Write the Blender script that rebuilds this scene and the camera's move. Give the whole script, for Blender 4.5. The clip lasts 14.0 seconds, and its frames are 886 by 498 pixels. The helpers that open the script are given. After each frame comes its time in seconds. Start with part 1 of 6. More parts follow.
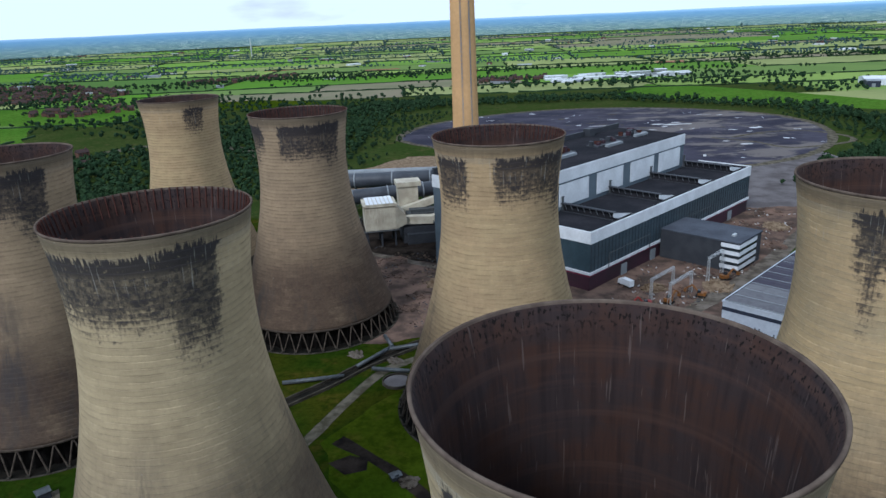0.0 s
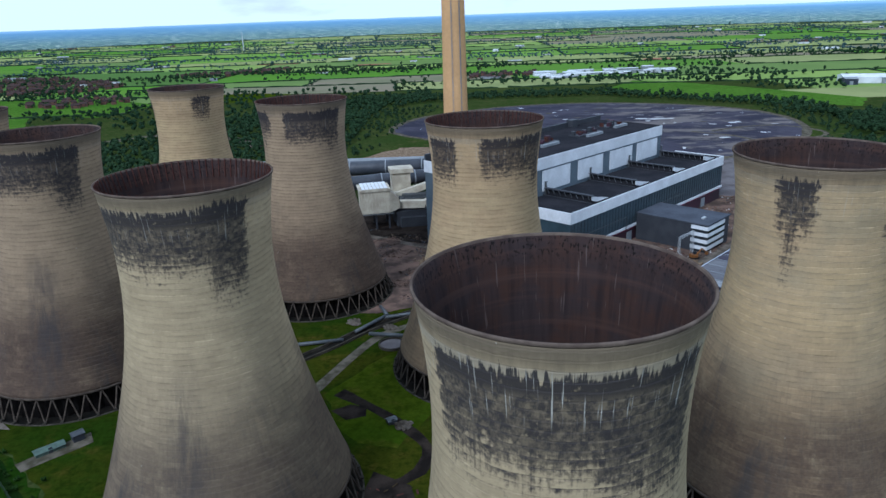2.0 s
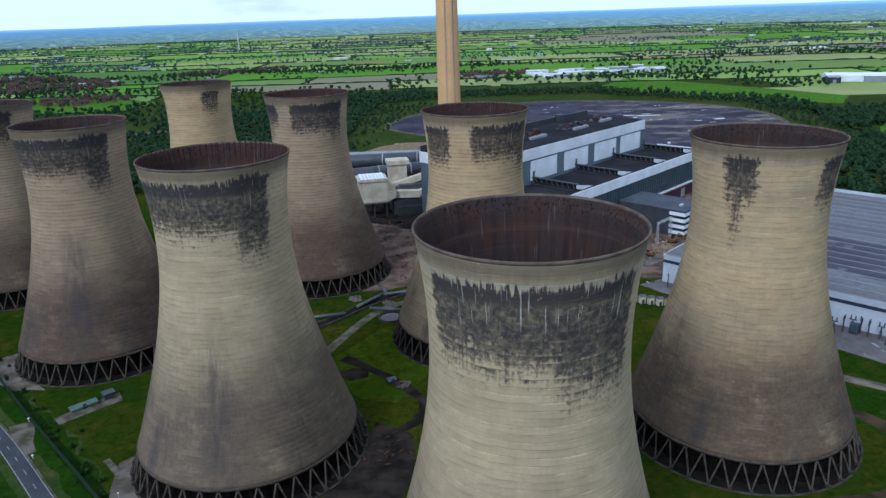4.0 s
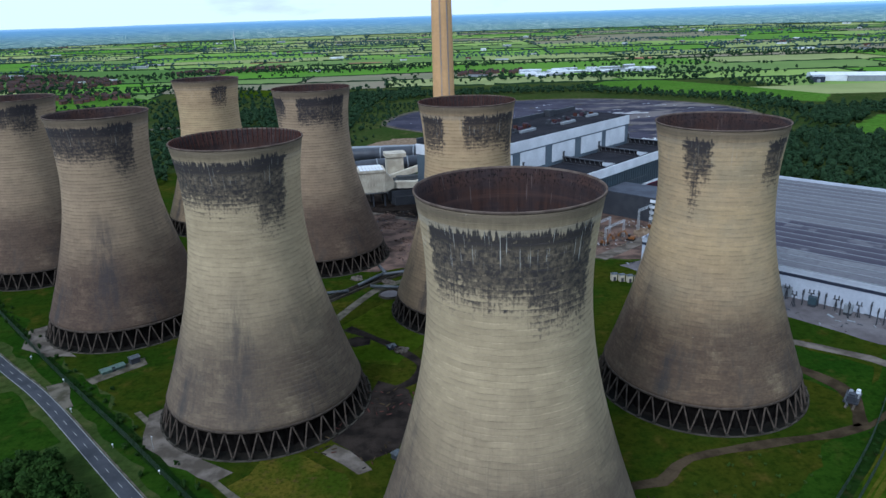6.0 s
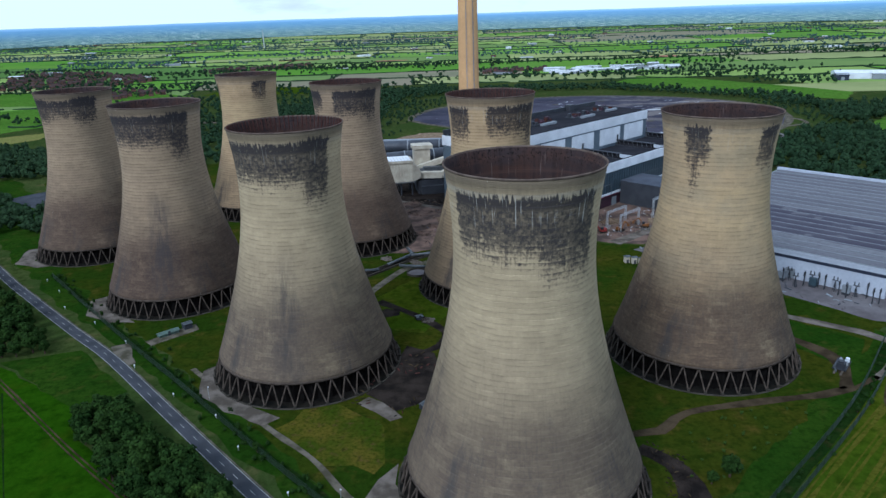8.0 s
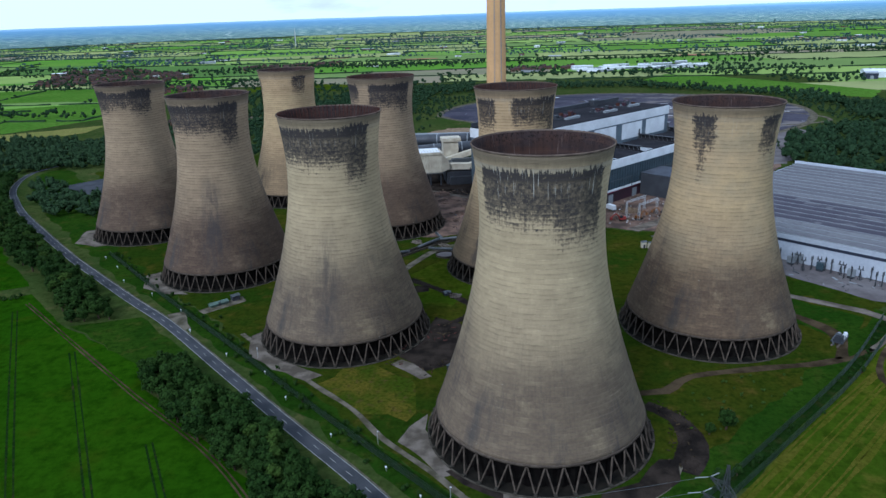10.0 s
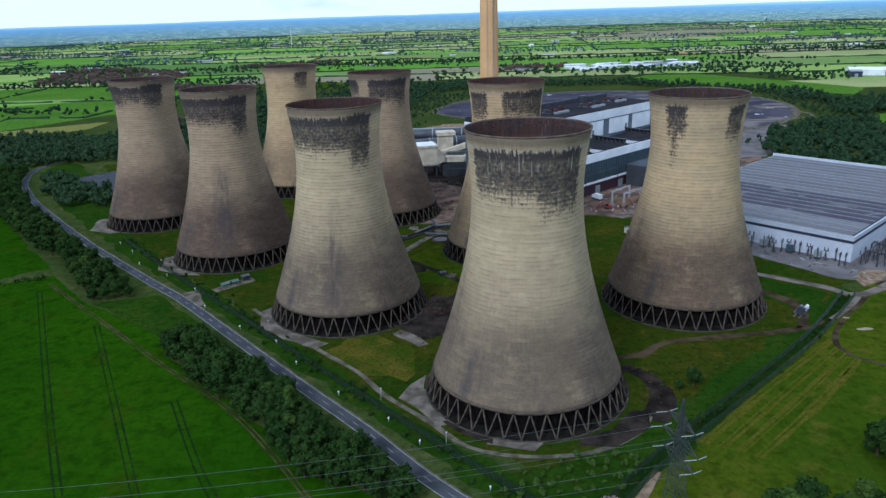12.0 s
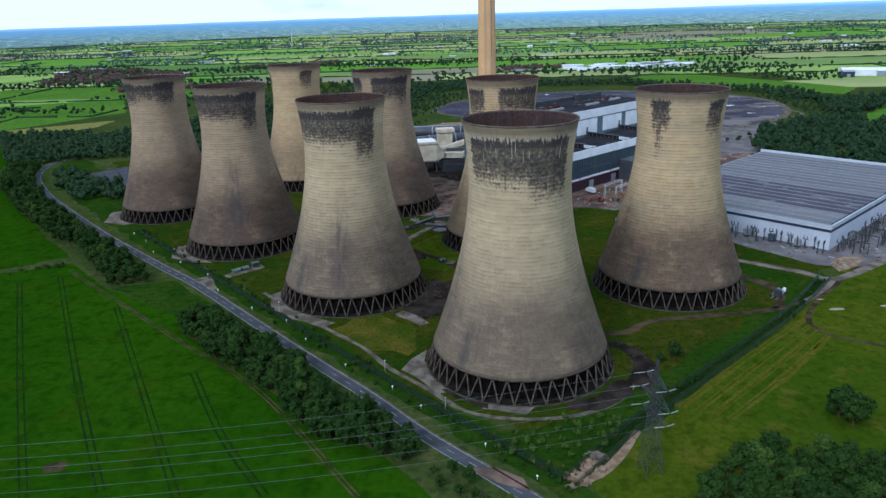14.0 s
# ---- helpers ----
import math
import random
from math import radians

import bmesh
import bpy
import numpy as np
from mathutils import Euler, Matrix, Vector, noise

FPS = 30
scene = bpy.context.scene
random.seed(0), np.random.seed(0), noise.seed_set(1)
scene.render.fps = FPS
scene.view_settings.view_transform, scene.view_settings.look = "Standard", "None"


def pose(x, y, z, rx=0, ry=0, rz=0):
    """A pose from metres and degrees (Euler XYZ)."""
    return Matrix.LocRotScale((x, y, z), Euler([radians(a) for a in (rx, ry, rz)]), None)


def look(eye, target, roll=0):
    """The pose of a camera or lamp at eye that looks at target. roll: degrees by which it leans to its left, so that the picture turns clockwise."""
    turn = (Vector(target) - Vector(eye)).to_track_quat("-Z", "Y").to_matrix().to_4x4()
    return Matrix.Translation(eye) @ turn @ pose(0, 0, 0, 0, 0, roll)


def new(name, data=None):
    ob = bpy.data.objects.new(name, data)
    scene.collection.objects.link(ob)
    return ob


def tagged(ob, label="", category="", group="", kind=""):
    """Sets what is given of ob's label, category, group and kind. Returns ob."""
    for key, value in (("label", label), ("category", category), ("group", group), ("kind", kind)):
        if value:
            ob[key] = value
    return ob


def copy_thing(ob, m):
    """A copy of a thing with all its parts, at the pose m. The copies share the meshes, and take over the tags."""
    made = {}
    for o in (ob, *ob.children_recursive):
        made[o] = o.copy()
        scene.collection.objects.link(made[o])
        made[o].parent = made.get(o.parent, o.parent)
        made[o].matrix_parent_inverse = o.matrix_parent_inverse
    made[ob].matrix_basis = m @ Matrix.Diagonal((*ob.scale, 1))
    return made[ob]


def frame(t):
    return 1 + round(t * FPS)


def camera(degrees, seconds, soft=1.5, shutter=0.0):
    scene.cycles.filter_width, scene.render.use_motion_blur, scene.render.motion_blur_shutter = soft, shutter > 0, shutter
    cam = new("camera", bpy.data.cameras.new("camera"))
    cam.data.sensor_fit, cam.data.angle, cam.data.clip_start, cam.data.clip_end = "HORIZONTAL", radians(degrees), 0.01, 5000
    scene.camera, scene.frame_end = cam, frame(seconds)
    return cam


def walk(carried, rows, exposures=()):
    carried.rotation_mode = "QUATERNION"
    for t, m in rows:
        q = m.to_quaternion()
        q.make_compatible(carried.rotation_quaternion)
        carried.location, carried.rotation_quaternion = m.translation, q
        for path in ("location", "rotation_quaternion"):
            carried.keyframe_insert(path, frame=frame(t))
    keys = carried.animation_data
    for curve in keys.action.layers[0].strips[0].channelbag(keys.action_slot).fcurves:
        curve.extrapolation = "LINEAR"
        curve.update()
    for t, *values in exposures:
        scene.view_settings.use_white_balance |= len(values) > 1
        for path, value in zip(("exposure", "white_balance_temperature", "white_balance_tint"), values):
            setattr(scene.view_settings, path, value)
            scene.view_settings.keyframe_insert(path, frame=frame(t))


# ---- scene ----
import colorsys

cam = camera(64.68, 14.0)
walk(cam, [
    (0, look((22.09, 162.50, 125.26), (18.99, 257.35, 93.74), -2.55)),
    (0.5, look((22.23, 156.17, 125.03), (19.47, 251.01, 93.43), -2.40)),
    (1, look((22.25, 149.01, 125.10), (19.92, 243.81, 93.36), -2.24)),
    (1.5, look((22.31, 141.98, 125.58), (20.33, 236.71, 93.62), -2.14)),
    (2, look((22.27, 135.30, 125.56), (20.54, 230.00, 93.48), -2.03)),
    (2.5, look((22.22, 128.80, 125.53), (20.74, 223.49, 93.42), -1.96)),
    (3, look((22.31, 122.34, 125.65), (21.03, 217.02, 93.50), -1.95)),
    (5.5, look((22.39, 88.24, 126.03), (21.98, 182.93, 93.89), -1.88)),
    (6, look((22.33, 81.45, 126.10), (22.11, 176.14, 93.96), -1.84)),
    (6.5, look((22.43, 74.63, 126.14), (22.34, 169.31, 93.97), -1.87)),
    (7, look((22.53, 68.01, 126.30), (22.47, 162.65, 94.00), -1.91)),
    (7.5, look((22.16, 61.41, 126.29), (22.27, 156.03, 93.95), -1.89)),
    (8, look((21.93, 54.58, 126.48), (18.37, 149.18, 94.24), -1.91)),
    (8.5, look((21.64, 47.78, 126.51), (14.20, 142.17, 94.34), -1.94)),
    (9, look((21.82, 41.34, 126.36), (14.19, 135.72, 94.17), -1.99)),
    (11.5, look((23.53, 8.95, 126.73), (16.86, 103.33, 94.36), -1.90)),
    (12, look((23.87, 2.54, 126.70), (17.23, 96.92, 94.32), -1.91)),
    (12.5, look((24.39, -4.08, 126.83), (17.80, 90.29, 94.44), -1.90)),
    (13, look((24.72, -10.17, 126.95), (18.17, 84.14, 94.34), -1.87)),
    (13.5, look((24.99, -14.93, 126.94), (18.48, 79.42, 94.43), -1.83)),
    (14, look((25.14, -18.18, 126.55), (18.56, 76.26, 94.34), -1.88)),
], exposures=[(0.0, -0.1, 5450.0, 10.0), (2.0, -0.08, 5100.0, 10.0), (9.0, -0.03, 5100.0, 10.0), (14.0, 0.1, 5200.0, 10.0)])

# ---- world and sun ----
world = bpy.data.worlds.new("sky")
scene.world = world
world.use_nodes = True
SUN_AZ, SUN_EL = radians(-150), radians(40)      # azimuth from +y towards +x


def build_sky():
    nt = world.node_tree
    nt.nodes.clear()
    out = nt.nodes.new("ShaderNodeOutputWorld")
    bg = nt.nodes.new("ShaderNodeBackground")
    sky = nt.nodes.new("ShaderNodeTexSky")
    sky.sky_type, sky.sun_disc = "NISHITA", False
    sky.sun_elevation, sky.sun_rotation = SUN_EL, SUN_AZ
    tc = nt.nodes.new("ShaderNodeTexCoord")
    mp = nt.nodes.new("ShaderNodeMapping")
    mp.inputs["Scale"].default_value = (2.2, 2.2, 9.0)
    nz = nt.nodes.new("ShaderNodeTexNoise")
    nz.inputs["Scale"].default_value, nz.inputs["Detail"].default_value = 2.0, 6.0
    rp = nt.nodes.new("ShaderNodeValToRGB")
    rp.color_ramp.elements[0].position, rp.color_ramp.elements[1].position = 0.16, 0.40
    mx = nt.nodes.new("ShaderNodeMix")
    mx.data_type = "RGBA"
    mx.inputs["B"].default_value = (9.7, 10.7, 11.6, 1)      # bright broken cloud
    nt.links.new(tc.outputs["Generated"], mp.inputs["Vector"])
    nt.links.new(mp.outputs["Vector"], nz.inputs["Vector"])
    nt.links.new(nz.outputs["Fac"], rp.inputs["Fac"])
    nt.links.new(rp.outputs["Color"], mx.inputs["Factor"])
    nt.links.new(sky.outputs["Color"], mx.inputs["A"])
    nt.links.new(mx.outputs["Result"], bg.inputs["Color"])
    bg.inputs["Strength"].default_value = 0.1
    nt.links.new(bg.outputs["Background"], out.inputs["Surface"])


build_sky()
sun_data = bpy.data.lights.new("sun", "SUN")
sun_data.energy, sun_data.angle, sun_data.color = 2.7, radians(16), (1.0, 0.95, 0.87)
sun = new("sun", sun_data)
sun.matrix_world = look((300 * math.sin(SUN_AZ) * math.cos(SUN_EL), 300 * math.cos(SUN_AZ) * math.cos(SUN_EL), 300 * math.sin(SUN_EL)), (0, 0, 0))


# ---- node and material helpers ----
class Net:
    """A small wrapper that strings shader nodes together."""

    def __init__(self, name):
        self.mat = bpy.data.materials.new(name)
        self.mat.use_nodes = True
        self.nt = self.mat.node_tree
        self.bsdf = self.nt.nodes["Principled BSDF"]

    def put(self, socket, value):
        if isinstance(value, bpy.types.NodeSocket):
            self.nt.links.new(value, socket)
        elif isinstance(value, tuple) and len(value) == 3 and socket.type == "RGBA":
            socket.default_value = (*value, 1)
        else:
            socket.default_value = value

    def math(self, op, a, b=0.0, c=0.0, clamp=False):
        n = self.nt.nodes.new("ShaderNodeMath")
        n.operation, n.use_clamp = op, clamp
        for s, v in zip(n.inputs, (a, b, c)):
            self.put(s, v)
        return n.outputs[0]

    def ramp(self, x, lo, hi, a=0.0, b=1.0):
        n = self.nt.nodes.new("ShaderNodeMapRange")
        n.interpolation_type = "SMOOTHSTEP"
        for s, v in zip(n.inputs, (x, lo, hi, a, b)):
            self.put(s, v)
        return n.outputs[0]

    def mix(self, f, a, b, mode="MIX"):
        n = self.nt.nodes.new("ShaderNodeMix")
        n.data_type, n.blend_type = "RGBA", mode
        self.put(n.inputs["Factor"], f)
        self.put(n.inputs["A"], a)
        self.put(n.inputs["B"], b)
        return n.outputs["Result"]

    def noise(self, vec, scale, detail=4.0, rough=0.55):
        n = self.nt.nodes.new("ShaderNodeTexNoise")
        self.put(n.inputs["Vector"], vec)
        n.inputs["Scale"].default_value, n.inputs["Detail"].default_value = scale, detail
        n.inputs["Roughness"].default_value = rough
        return n.outputs["Fac"]

    def white(self, vec):
        n = self.nt.nodes.new("ShaderNodeTexWhiteNoise")
        self.put(n.inputs["Vector"], vec)
        return n.outputs["Value"]

    def coord(self, kind="Object"):
        return self.nt.nodes.new("ShaderNodeTexCoord").outputs[kind]

    def place(self):
        return self.nt.nodes.new("ShaderNodeNewGeometry").outputs["Position"]

    def island(self):
        return self.nt.nodes.new("ShaderNodeNewGeometry").outputs["Random Per Island"]

    def rand(self):
        return self.nt.nodes.new("ShaderNodeObjectInfo").outputs["Random"]

    def split(self, vec):
        n = self.nt.nodes.new("ShaderNodeSeparateXYZ")
        self.put(n.inputs[0], vec)
        return n.outputs

    def join(self, x, y, z=0.0):
        n = self.nt.nodes.new("ShaderNodeCombineXYZ")
        for s, v in zip(n.inputs, (x, y, z)):
            self.put(s, v)
        return n.outputs[0]

    def bump(self, h, strength, dist):
        n = self.nt.nodes.new("ShaderNodeBump")
        self.put(n.inputs["Height"], h)
        n.inputs["Strength"].default_value, n.inputs["Distance"].default_value = strength, dist
        self.nt.links.new(n.outputs["Normal"], self.bsdf.inputs["Normal"])

    def done(self, colour, rough=0.85, metal=0.0, spec=0.3):
        self.put(self.bsdf.inputs["Base Color"], colour)
        self.put(self.bsdf.inputs["Roughness"], rough)
        self.put(self.bsdf.inputs["Metallic"], metal)
        self.put(self.bsdf.inputs["Specular IOR Level"], spec)
        return self.mat


def plain(name, c1, c2, scale=0.4, rough=0.85, metal=0.0, fine=3.0, bump=0.0, vary=0.0, world_space=False):
    """A two-scale weathered surface between two colours; vary spreads objects that share it."""
    n = Net(name)
    v = n.place() if world_space else n.coord()
    f = n.ramp(n.noise(v, scale), 0.35, 0.65)
    g = n.noise(v, scale * fine * 4, 3)
    col = n.mix(f, c1, c2)
    col = n.mix(n.math("MULTIPLY", g, 0.6), col, tuple(x * 0.45 for x in c1))
    if vary:
        col = n.mix(n.math("MULTIPLY", n.rand(), vary), col, tuple(x * 0.45 for x in c1))
    if bump:
        n.bump(g, 0.6, bump)
    return n.done(col, rough, metal, 0.0 if world_space or rough > 0.75 else 0.25)


def shell_material(name, light, dark, stains, low=0.7, tint=None, drips=0.5):
    """Cast concrete in lifts, with run-down stains: rows of (angle, half width, top, bottom, strength), degrees and metres below the rim."""
    n = Net(name)
    x, y, z = n.split(n.coord())
    ang = n.math("ARCTAN2", x, n.math("MULTIPLY", y, -1.0))
    arc = n.math("MULTIPLY", ang, 19.0)
    flat = n.join(arc, z)

    def stretched(ax, az, detail=4, rough=0.6, shift=0.0):
        return n.noise(n.join(n.math("MULTIPLY", arc, ax), n.math("MULTIPLY", z, az), shift), 1.0, detail, rough)

    def shade(c, k):
        return tuple(min(1.0, v * k) for v in c)

    big = n.noise(flat, 0.06, 5)
    fine = n.noise(flat, 1.3, 5, 0.65)
    col = n.mix(n.ramp(big, 0.34, 0.66), light, dark)
    if tint:
        t0, t1, tc = tint
        band = n.math("MULTIPLY", n.ramp(z, t0 - 9, t0), n.ramp(z, t1 + 6, t1))
        col = n.mix(n.math("MULTIPLY", band, n.ramp(n.noise(flat, 0.07, 3), 0.3, 0.62)), col, tc)
    # broad rings, then lifts with a slightly wavering joint
    rings = stretched(0.012, 0.16, 4, 0.6, 2.0)
    col = n.mix(n.math("MULTIPLY", n.ramp(rings, 0.42, 0.66), 0.24), col, shade(dark, 0.62))
    waver = n.math("MULTIPLY", n.math("SUBTRACT", stretched(0.13, 0.2, 4), 0.5), 0.9)
    lift = n.math("DIVIDE", n.math("ADD", z, waver), 1.37)
    row = n.math("FLOOR", lift)
    fr = n.math("FRACT", lift)
    rowv = n.white(n.join(0.0, row))
    rowp = n.white(n.join(5.0, row))
    cell = n.white(n.join(n.math("FLOOR", n.math("DIVIDE", arc, 2.9)), row))
    along = n.noise(n.join(n.math("MULTIPLY", arc, 0.2), n.math("MULTIPLY", row, 3.7)), 1.0, 5, 0.65)
    col = n.mix(n.math("MULTIPLY", n.math("MULTIPLY", rowv, n.ramp(along, 0.25, 0.7)), 0.3), col, shade(dark, 0.55))
    col = n.mix(n.math("MULTIPLY", n.math("MULTIPLY", n.ramp(rowp, 0.55, 1.0), n.ramp(along, 0.62, 0.4)), 0.2), col, shade(light, 1.22))
    col = n.mix(n.math("MULTIPLY", cell, 0.09), col, shade(dark, 0.55))
    joint = n.math("MULTIPLY", n.ramp(fr, 0.5, 0.96), n.ramp(along, 0.3, 0.62))
    col = n.mix(n.math("MULTIPLY", joint, 0.62), col, shade(dark, 0.42))
    col = n.mix(n.math("MULTIPLY", n.ramp(stretched(0.06, 2.6, 4, 0.65), 0.5, 0.72), 0.22), col, shade(dark, 0.6))
    col = n.mix(n.math("MULTIPLY", n.ramp(fine, 0.45, 0.75), 0.25), col, shade(dark, 0.5))
    # weathering that climbs from the splash zone
    climb = n.math("ADD", z, n.math("MULTIPLY", n.math("SUBTRACT", stretched(0.05, 0.045, 5, 0.6, 4.0), 0.5), 30.0))
    lowf = n.math("MULTIPLY", n.ramp(climb, 56, 24), low)
    col = n.mix(n.math("MULTIPLY", lowf, n.ramp(n.math("ADD", n.math("MULTIPLY", along, 0.6), n.math("MULTIPLY", fine, 0.5)), 0.3, 0.75, 0.72, 1.0)), col, (0.096, 0.071, 0.055) if low < 0.94 else (0.074, 0.049, 0.037))
    board = stretched(2.4, 0.06, 3)
    col = n.mix(n.math("MULTIPLY", n.math("MULTIPLY", n.ramp(board, 0.5, 0.66), n.ramp(z, 52, 28)), 0.2), col, (0.07, 0.06, 0.052))
    pale = n.math("MULTIPLY", n.ramp(stretched(0.16, 0.1, 5, 0.7, 7.0), 0.56, 0.74), n.ramp(z, 46, 26))
    col = n.mix(n.math("MULTIPLY", pale, 0.4), col, shade(dark, 0.85))
    soot = n.math("MULTIPLY", n.ramp(stretched(0.2, 0.035, 6, 0.65, 9.0), 0.54, 0.74), n.ramp(z, 60, 32))
    col = n.mix(n.math("MULTIPLY", soot, 0.78), col, (0.062, 0.056, 0.054))
    # grubby collar below the lip, and a limed line where it ends
    col = n.mix(n.math("MULTIPLY", n.ramp(n.math("ADD", z, n.math("MULTIPLY", stretched(0.8, 0.1), 2.5)), 86.6, 91.6), 0.85), col, (0.10, 0.08, 0.058))
    col = n.mix(n.math("MULTIPLY", n.math("MULTIPLY", n.ramp(z, 85.4, 86.8), n.ramp(z, 88.0, 87.2)), 0.28 * drips), col, (0.46, 0.43, 0.36))
    # run-down stains under the rim, ragged along the lifts
    streak = stretched(1.8, 0.05, 6, 0.7)
    wob = n.math("SUBTRACT", stretched(0.3, 0.35, 5, 0.65), 0.5)
    rowrag = n.noise(n.join(n.math("MULTIPLY", arc, 0.45), n.math("ADD", n.math("MULTIPLY", row, 0.62), n.math("MULTIPLY", z, 0.35))), 1.0, 6, 0.72)
    total = None
    for a0, hw, top, bot, s in stains:
        if top > 40:
            # a soft soot smear low on the shell
            d = n.math("ABSOLUTE", n.math("SUBTRACT", n.math("ADD", ang, n.math("MULTIPLY", wob, 0.25)), radians(a0)))
            m = n.math("MULTIPLY", n.ramp(d, radians(hw) + 0.16, 0.0), n.math("MULTIPLY", n.ramp(z, 91.4 - bot - 6, 91.4 - bot + 12), n.ramp(z, 91.4 - top + 10, 91.4 - top - 10)))
            m = n.math("MULTIPLY", m, n.ramp(stretched(0.7, 0.09, 6, 0.65, 3.0), 0.3, 0.62))
            col = n.mix(n.math("MULTIPLY", m, s * 1.5), col, (0.055, 0.05, 0.052))
            continue
        d = n.math("ABSOLUTE", n.math("SUBTRACT", n.math("ADD", ang, n.math("MULTIPLY", wob, 0.3)), radians(a0)))
        side = n.ramp(d, radians(hw) + 0.05, radians(hw) - 0.11)
        teeth = n.math("MULTIPLY", n.math("SUBTRACT", streak, 0.5), 8.0)
        upper = n.ramp(n.math("ADD", z, teeth), 91.4 - top + 0.8, 91.4 - top - 0.8)
        lower = n.ramp(n.math("ADD", z, n.math("MULTIPLY", wob, 9.0)), 91.4 - bot - 6.0, 91.4 - top - 0.3 * (bot - top))
        m = n.math("MULTIPLY", n.math("MULTIPLY", side, s), n.math("MULTIPLY", upper, lower))
        total = m if total is None else n.math("MAXIMUM", total, m)
    grain = n.math("ADD", n.math("MULTIPLY", n.math("SUBTRACT", rowrag, 0.5), 1.9), n.math("MULTIPLY", n.math("SUBTRACT", fine, 0.5), 1.1))
    grain = n.math("ADD", grain, n.math("ADD", n.math("MULTIPLY", n.math("SUBTRACT", streak, 0.5), 1.1), n.math("MULTIPLY", n.math("SUBTRACT", fr, 0.5), 0.3)))
    black = n.math("MULTIPLY", n.ramp(n.math("ADD", n.math("MULTIPLY", total, 1.1), grain), 0.22, 0.86), n.ramp(total, 0.02, 0.3))
    scale = n.ramp(n.noise(n.join(n.math("MULTIPLY", arc, 0.7), n.math("ADD", n.math("MULTIPLY", row, 2.3), n.math("MULTIPLY", z, 0.5))), 1.0, 6, 0.75), 0.34, 0.6, 0.66, 1.0)
    scale = n.math("MAXIMUM", scale, n.ramp(z, 80, 85))
    black = n.math("MULTIPLY", black, scale)
    col = n.mix(n.math("MULTIPLY", black, 0.94), col, (0.03, 0.028, 0.033))
    # pale lime runs over the stain
    run = stretched(2.4, 0.07, 2)
    lime = n.math("MULTIPLY", n.ramp(run, 0.61, 0.66), n.math("MULTIPLY", n.ramp(n.math("ADD", z, n.math("MULTIPLY", stretched(0.9, 0.01, 2), 14.0)), 86, 90), n.ramp(z, 88, 86)))
    col = n.mix(n.math("MULTIPLY", lime, drips), col, (0.46, 0.44, 0.39))
    fleck = n.math("MULTIPLY", n.ramp(stretched(1.4, 0.7, 2), 0.745, 0.77), 0.6)
    col = n.mix(fleck, col, (0.5, 0.47, 0.4))
    n.bump(n.math("ADD", n.math("MULTIPLY", n.ramp(fr, 0.72, 0.98), -0.5), n.math("MULTIPLY", fine, 0.6)), 0.9, 0.14)
    return n.done(col, 0.93, 0.0, 0.12)


def lining_material():
    n = Net("tower_lining")
    x, y, z = n.split(n.coord())
    arc = n.math("MULTIPLY", n.math("ARCTAN2", x, y), 18.0)
    flat = n.join(arc, z)
    streak = n.noise(n.join(n.math("MULTIPLY", arc, 0.9), n.math("MULTIPLY", z, 0.04)), 1.0, 5, 0.65)
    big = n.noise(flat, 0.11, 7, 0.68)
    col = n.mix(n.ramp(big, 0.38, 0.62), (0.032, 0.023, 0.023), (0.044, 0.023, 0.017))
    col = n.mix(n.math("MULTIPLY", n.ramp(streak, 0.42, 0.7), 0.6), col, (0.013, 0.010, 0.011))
    row = n.white(n.join(0.0, n.math("FLOOR", n.math("DIVIDE", z, 1.37))))
    rings = n.noise(n.join(n.math("MULTIPLY", arc, 0.02), n.math("MULTIPLY", z, 0.5)), 1.0, 3)
    col = n.mix(n.math("MULTIPLY", n.ramp(rings, 0.5, 0.72), 0.65), col, (0.066, 0.037, 0.028))
    col = n.mix(n.math("MULTIPLY", row, 0.25), col, (0.03, 0.022, 0.021))
    spots = n.math("MULTIPLY", n.ramp(n.noise(n.join(n.math("MULTIPLY", arc, 2.2), n.math("MULTIPLY", z, 1.1)), 1.0, 5), 0.56, 0.6), n.ramp(z, 85.5, 90))
    col = n.mix(spots, col, (0.009, 0.007, 0.007))
    pale = n.noise(n.join(n.math("MULTIPLY", arc, 2.0), n.math("MULTIPLY", z, 0.12)), 1.0, 2)
    col = n.mix(n.math("MULTIPLY", n.ramp(pale, 0.64, 0.7), 0.4), col, (0.13, 0.1, 0.088))
    n.bump(streak, 0.5, 0.15)
    return n.done(col, 0.95, 0.0, 0.12)


def grass_material(name, c1, c2, c3, scale=0.02, fine=0.5):
    """Grass in two large tones with worn or rank patches and a fine tuft grain."""
    n = Net(name)
    v = n.place()
    col = n.mix(n.ramp(n.noise(v, scale, 5), 0.36, 0.64), c1, c2)
    col = n.mix(n.math("MULTIPLY", n.ramp(n.noise(v, scale * 4.3, 6), 0.52, 0.72), 0.7), col, c3)
    clump = n.noise(v, scale * 11, 5, 0.7)
    col = n.mix(n.math("MULTIPLY", n.ramp(clump, 0.46, 0.64), 0.62), col, tuple(c * 0.5 for c in c1))
    tuft = n.noise(v, fine, 5, 0.7)
    col = n.mix(n.math("MULTIPLY", n.ramp(tuft, 0.35, 0.75), 0.5), col, tuple(c * 0.4 for c in c1))
    n.bump(tuft, 0.8, 0.25)
    return n.done(col, 1.0, 0.0, 0.0)


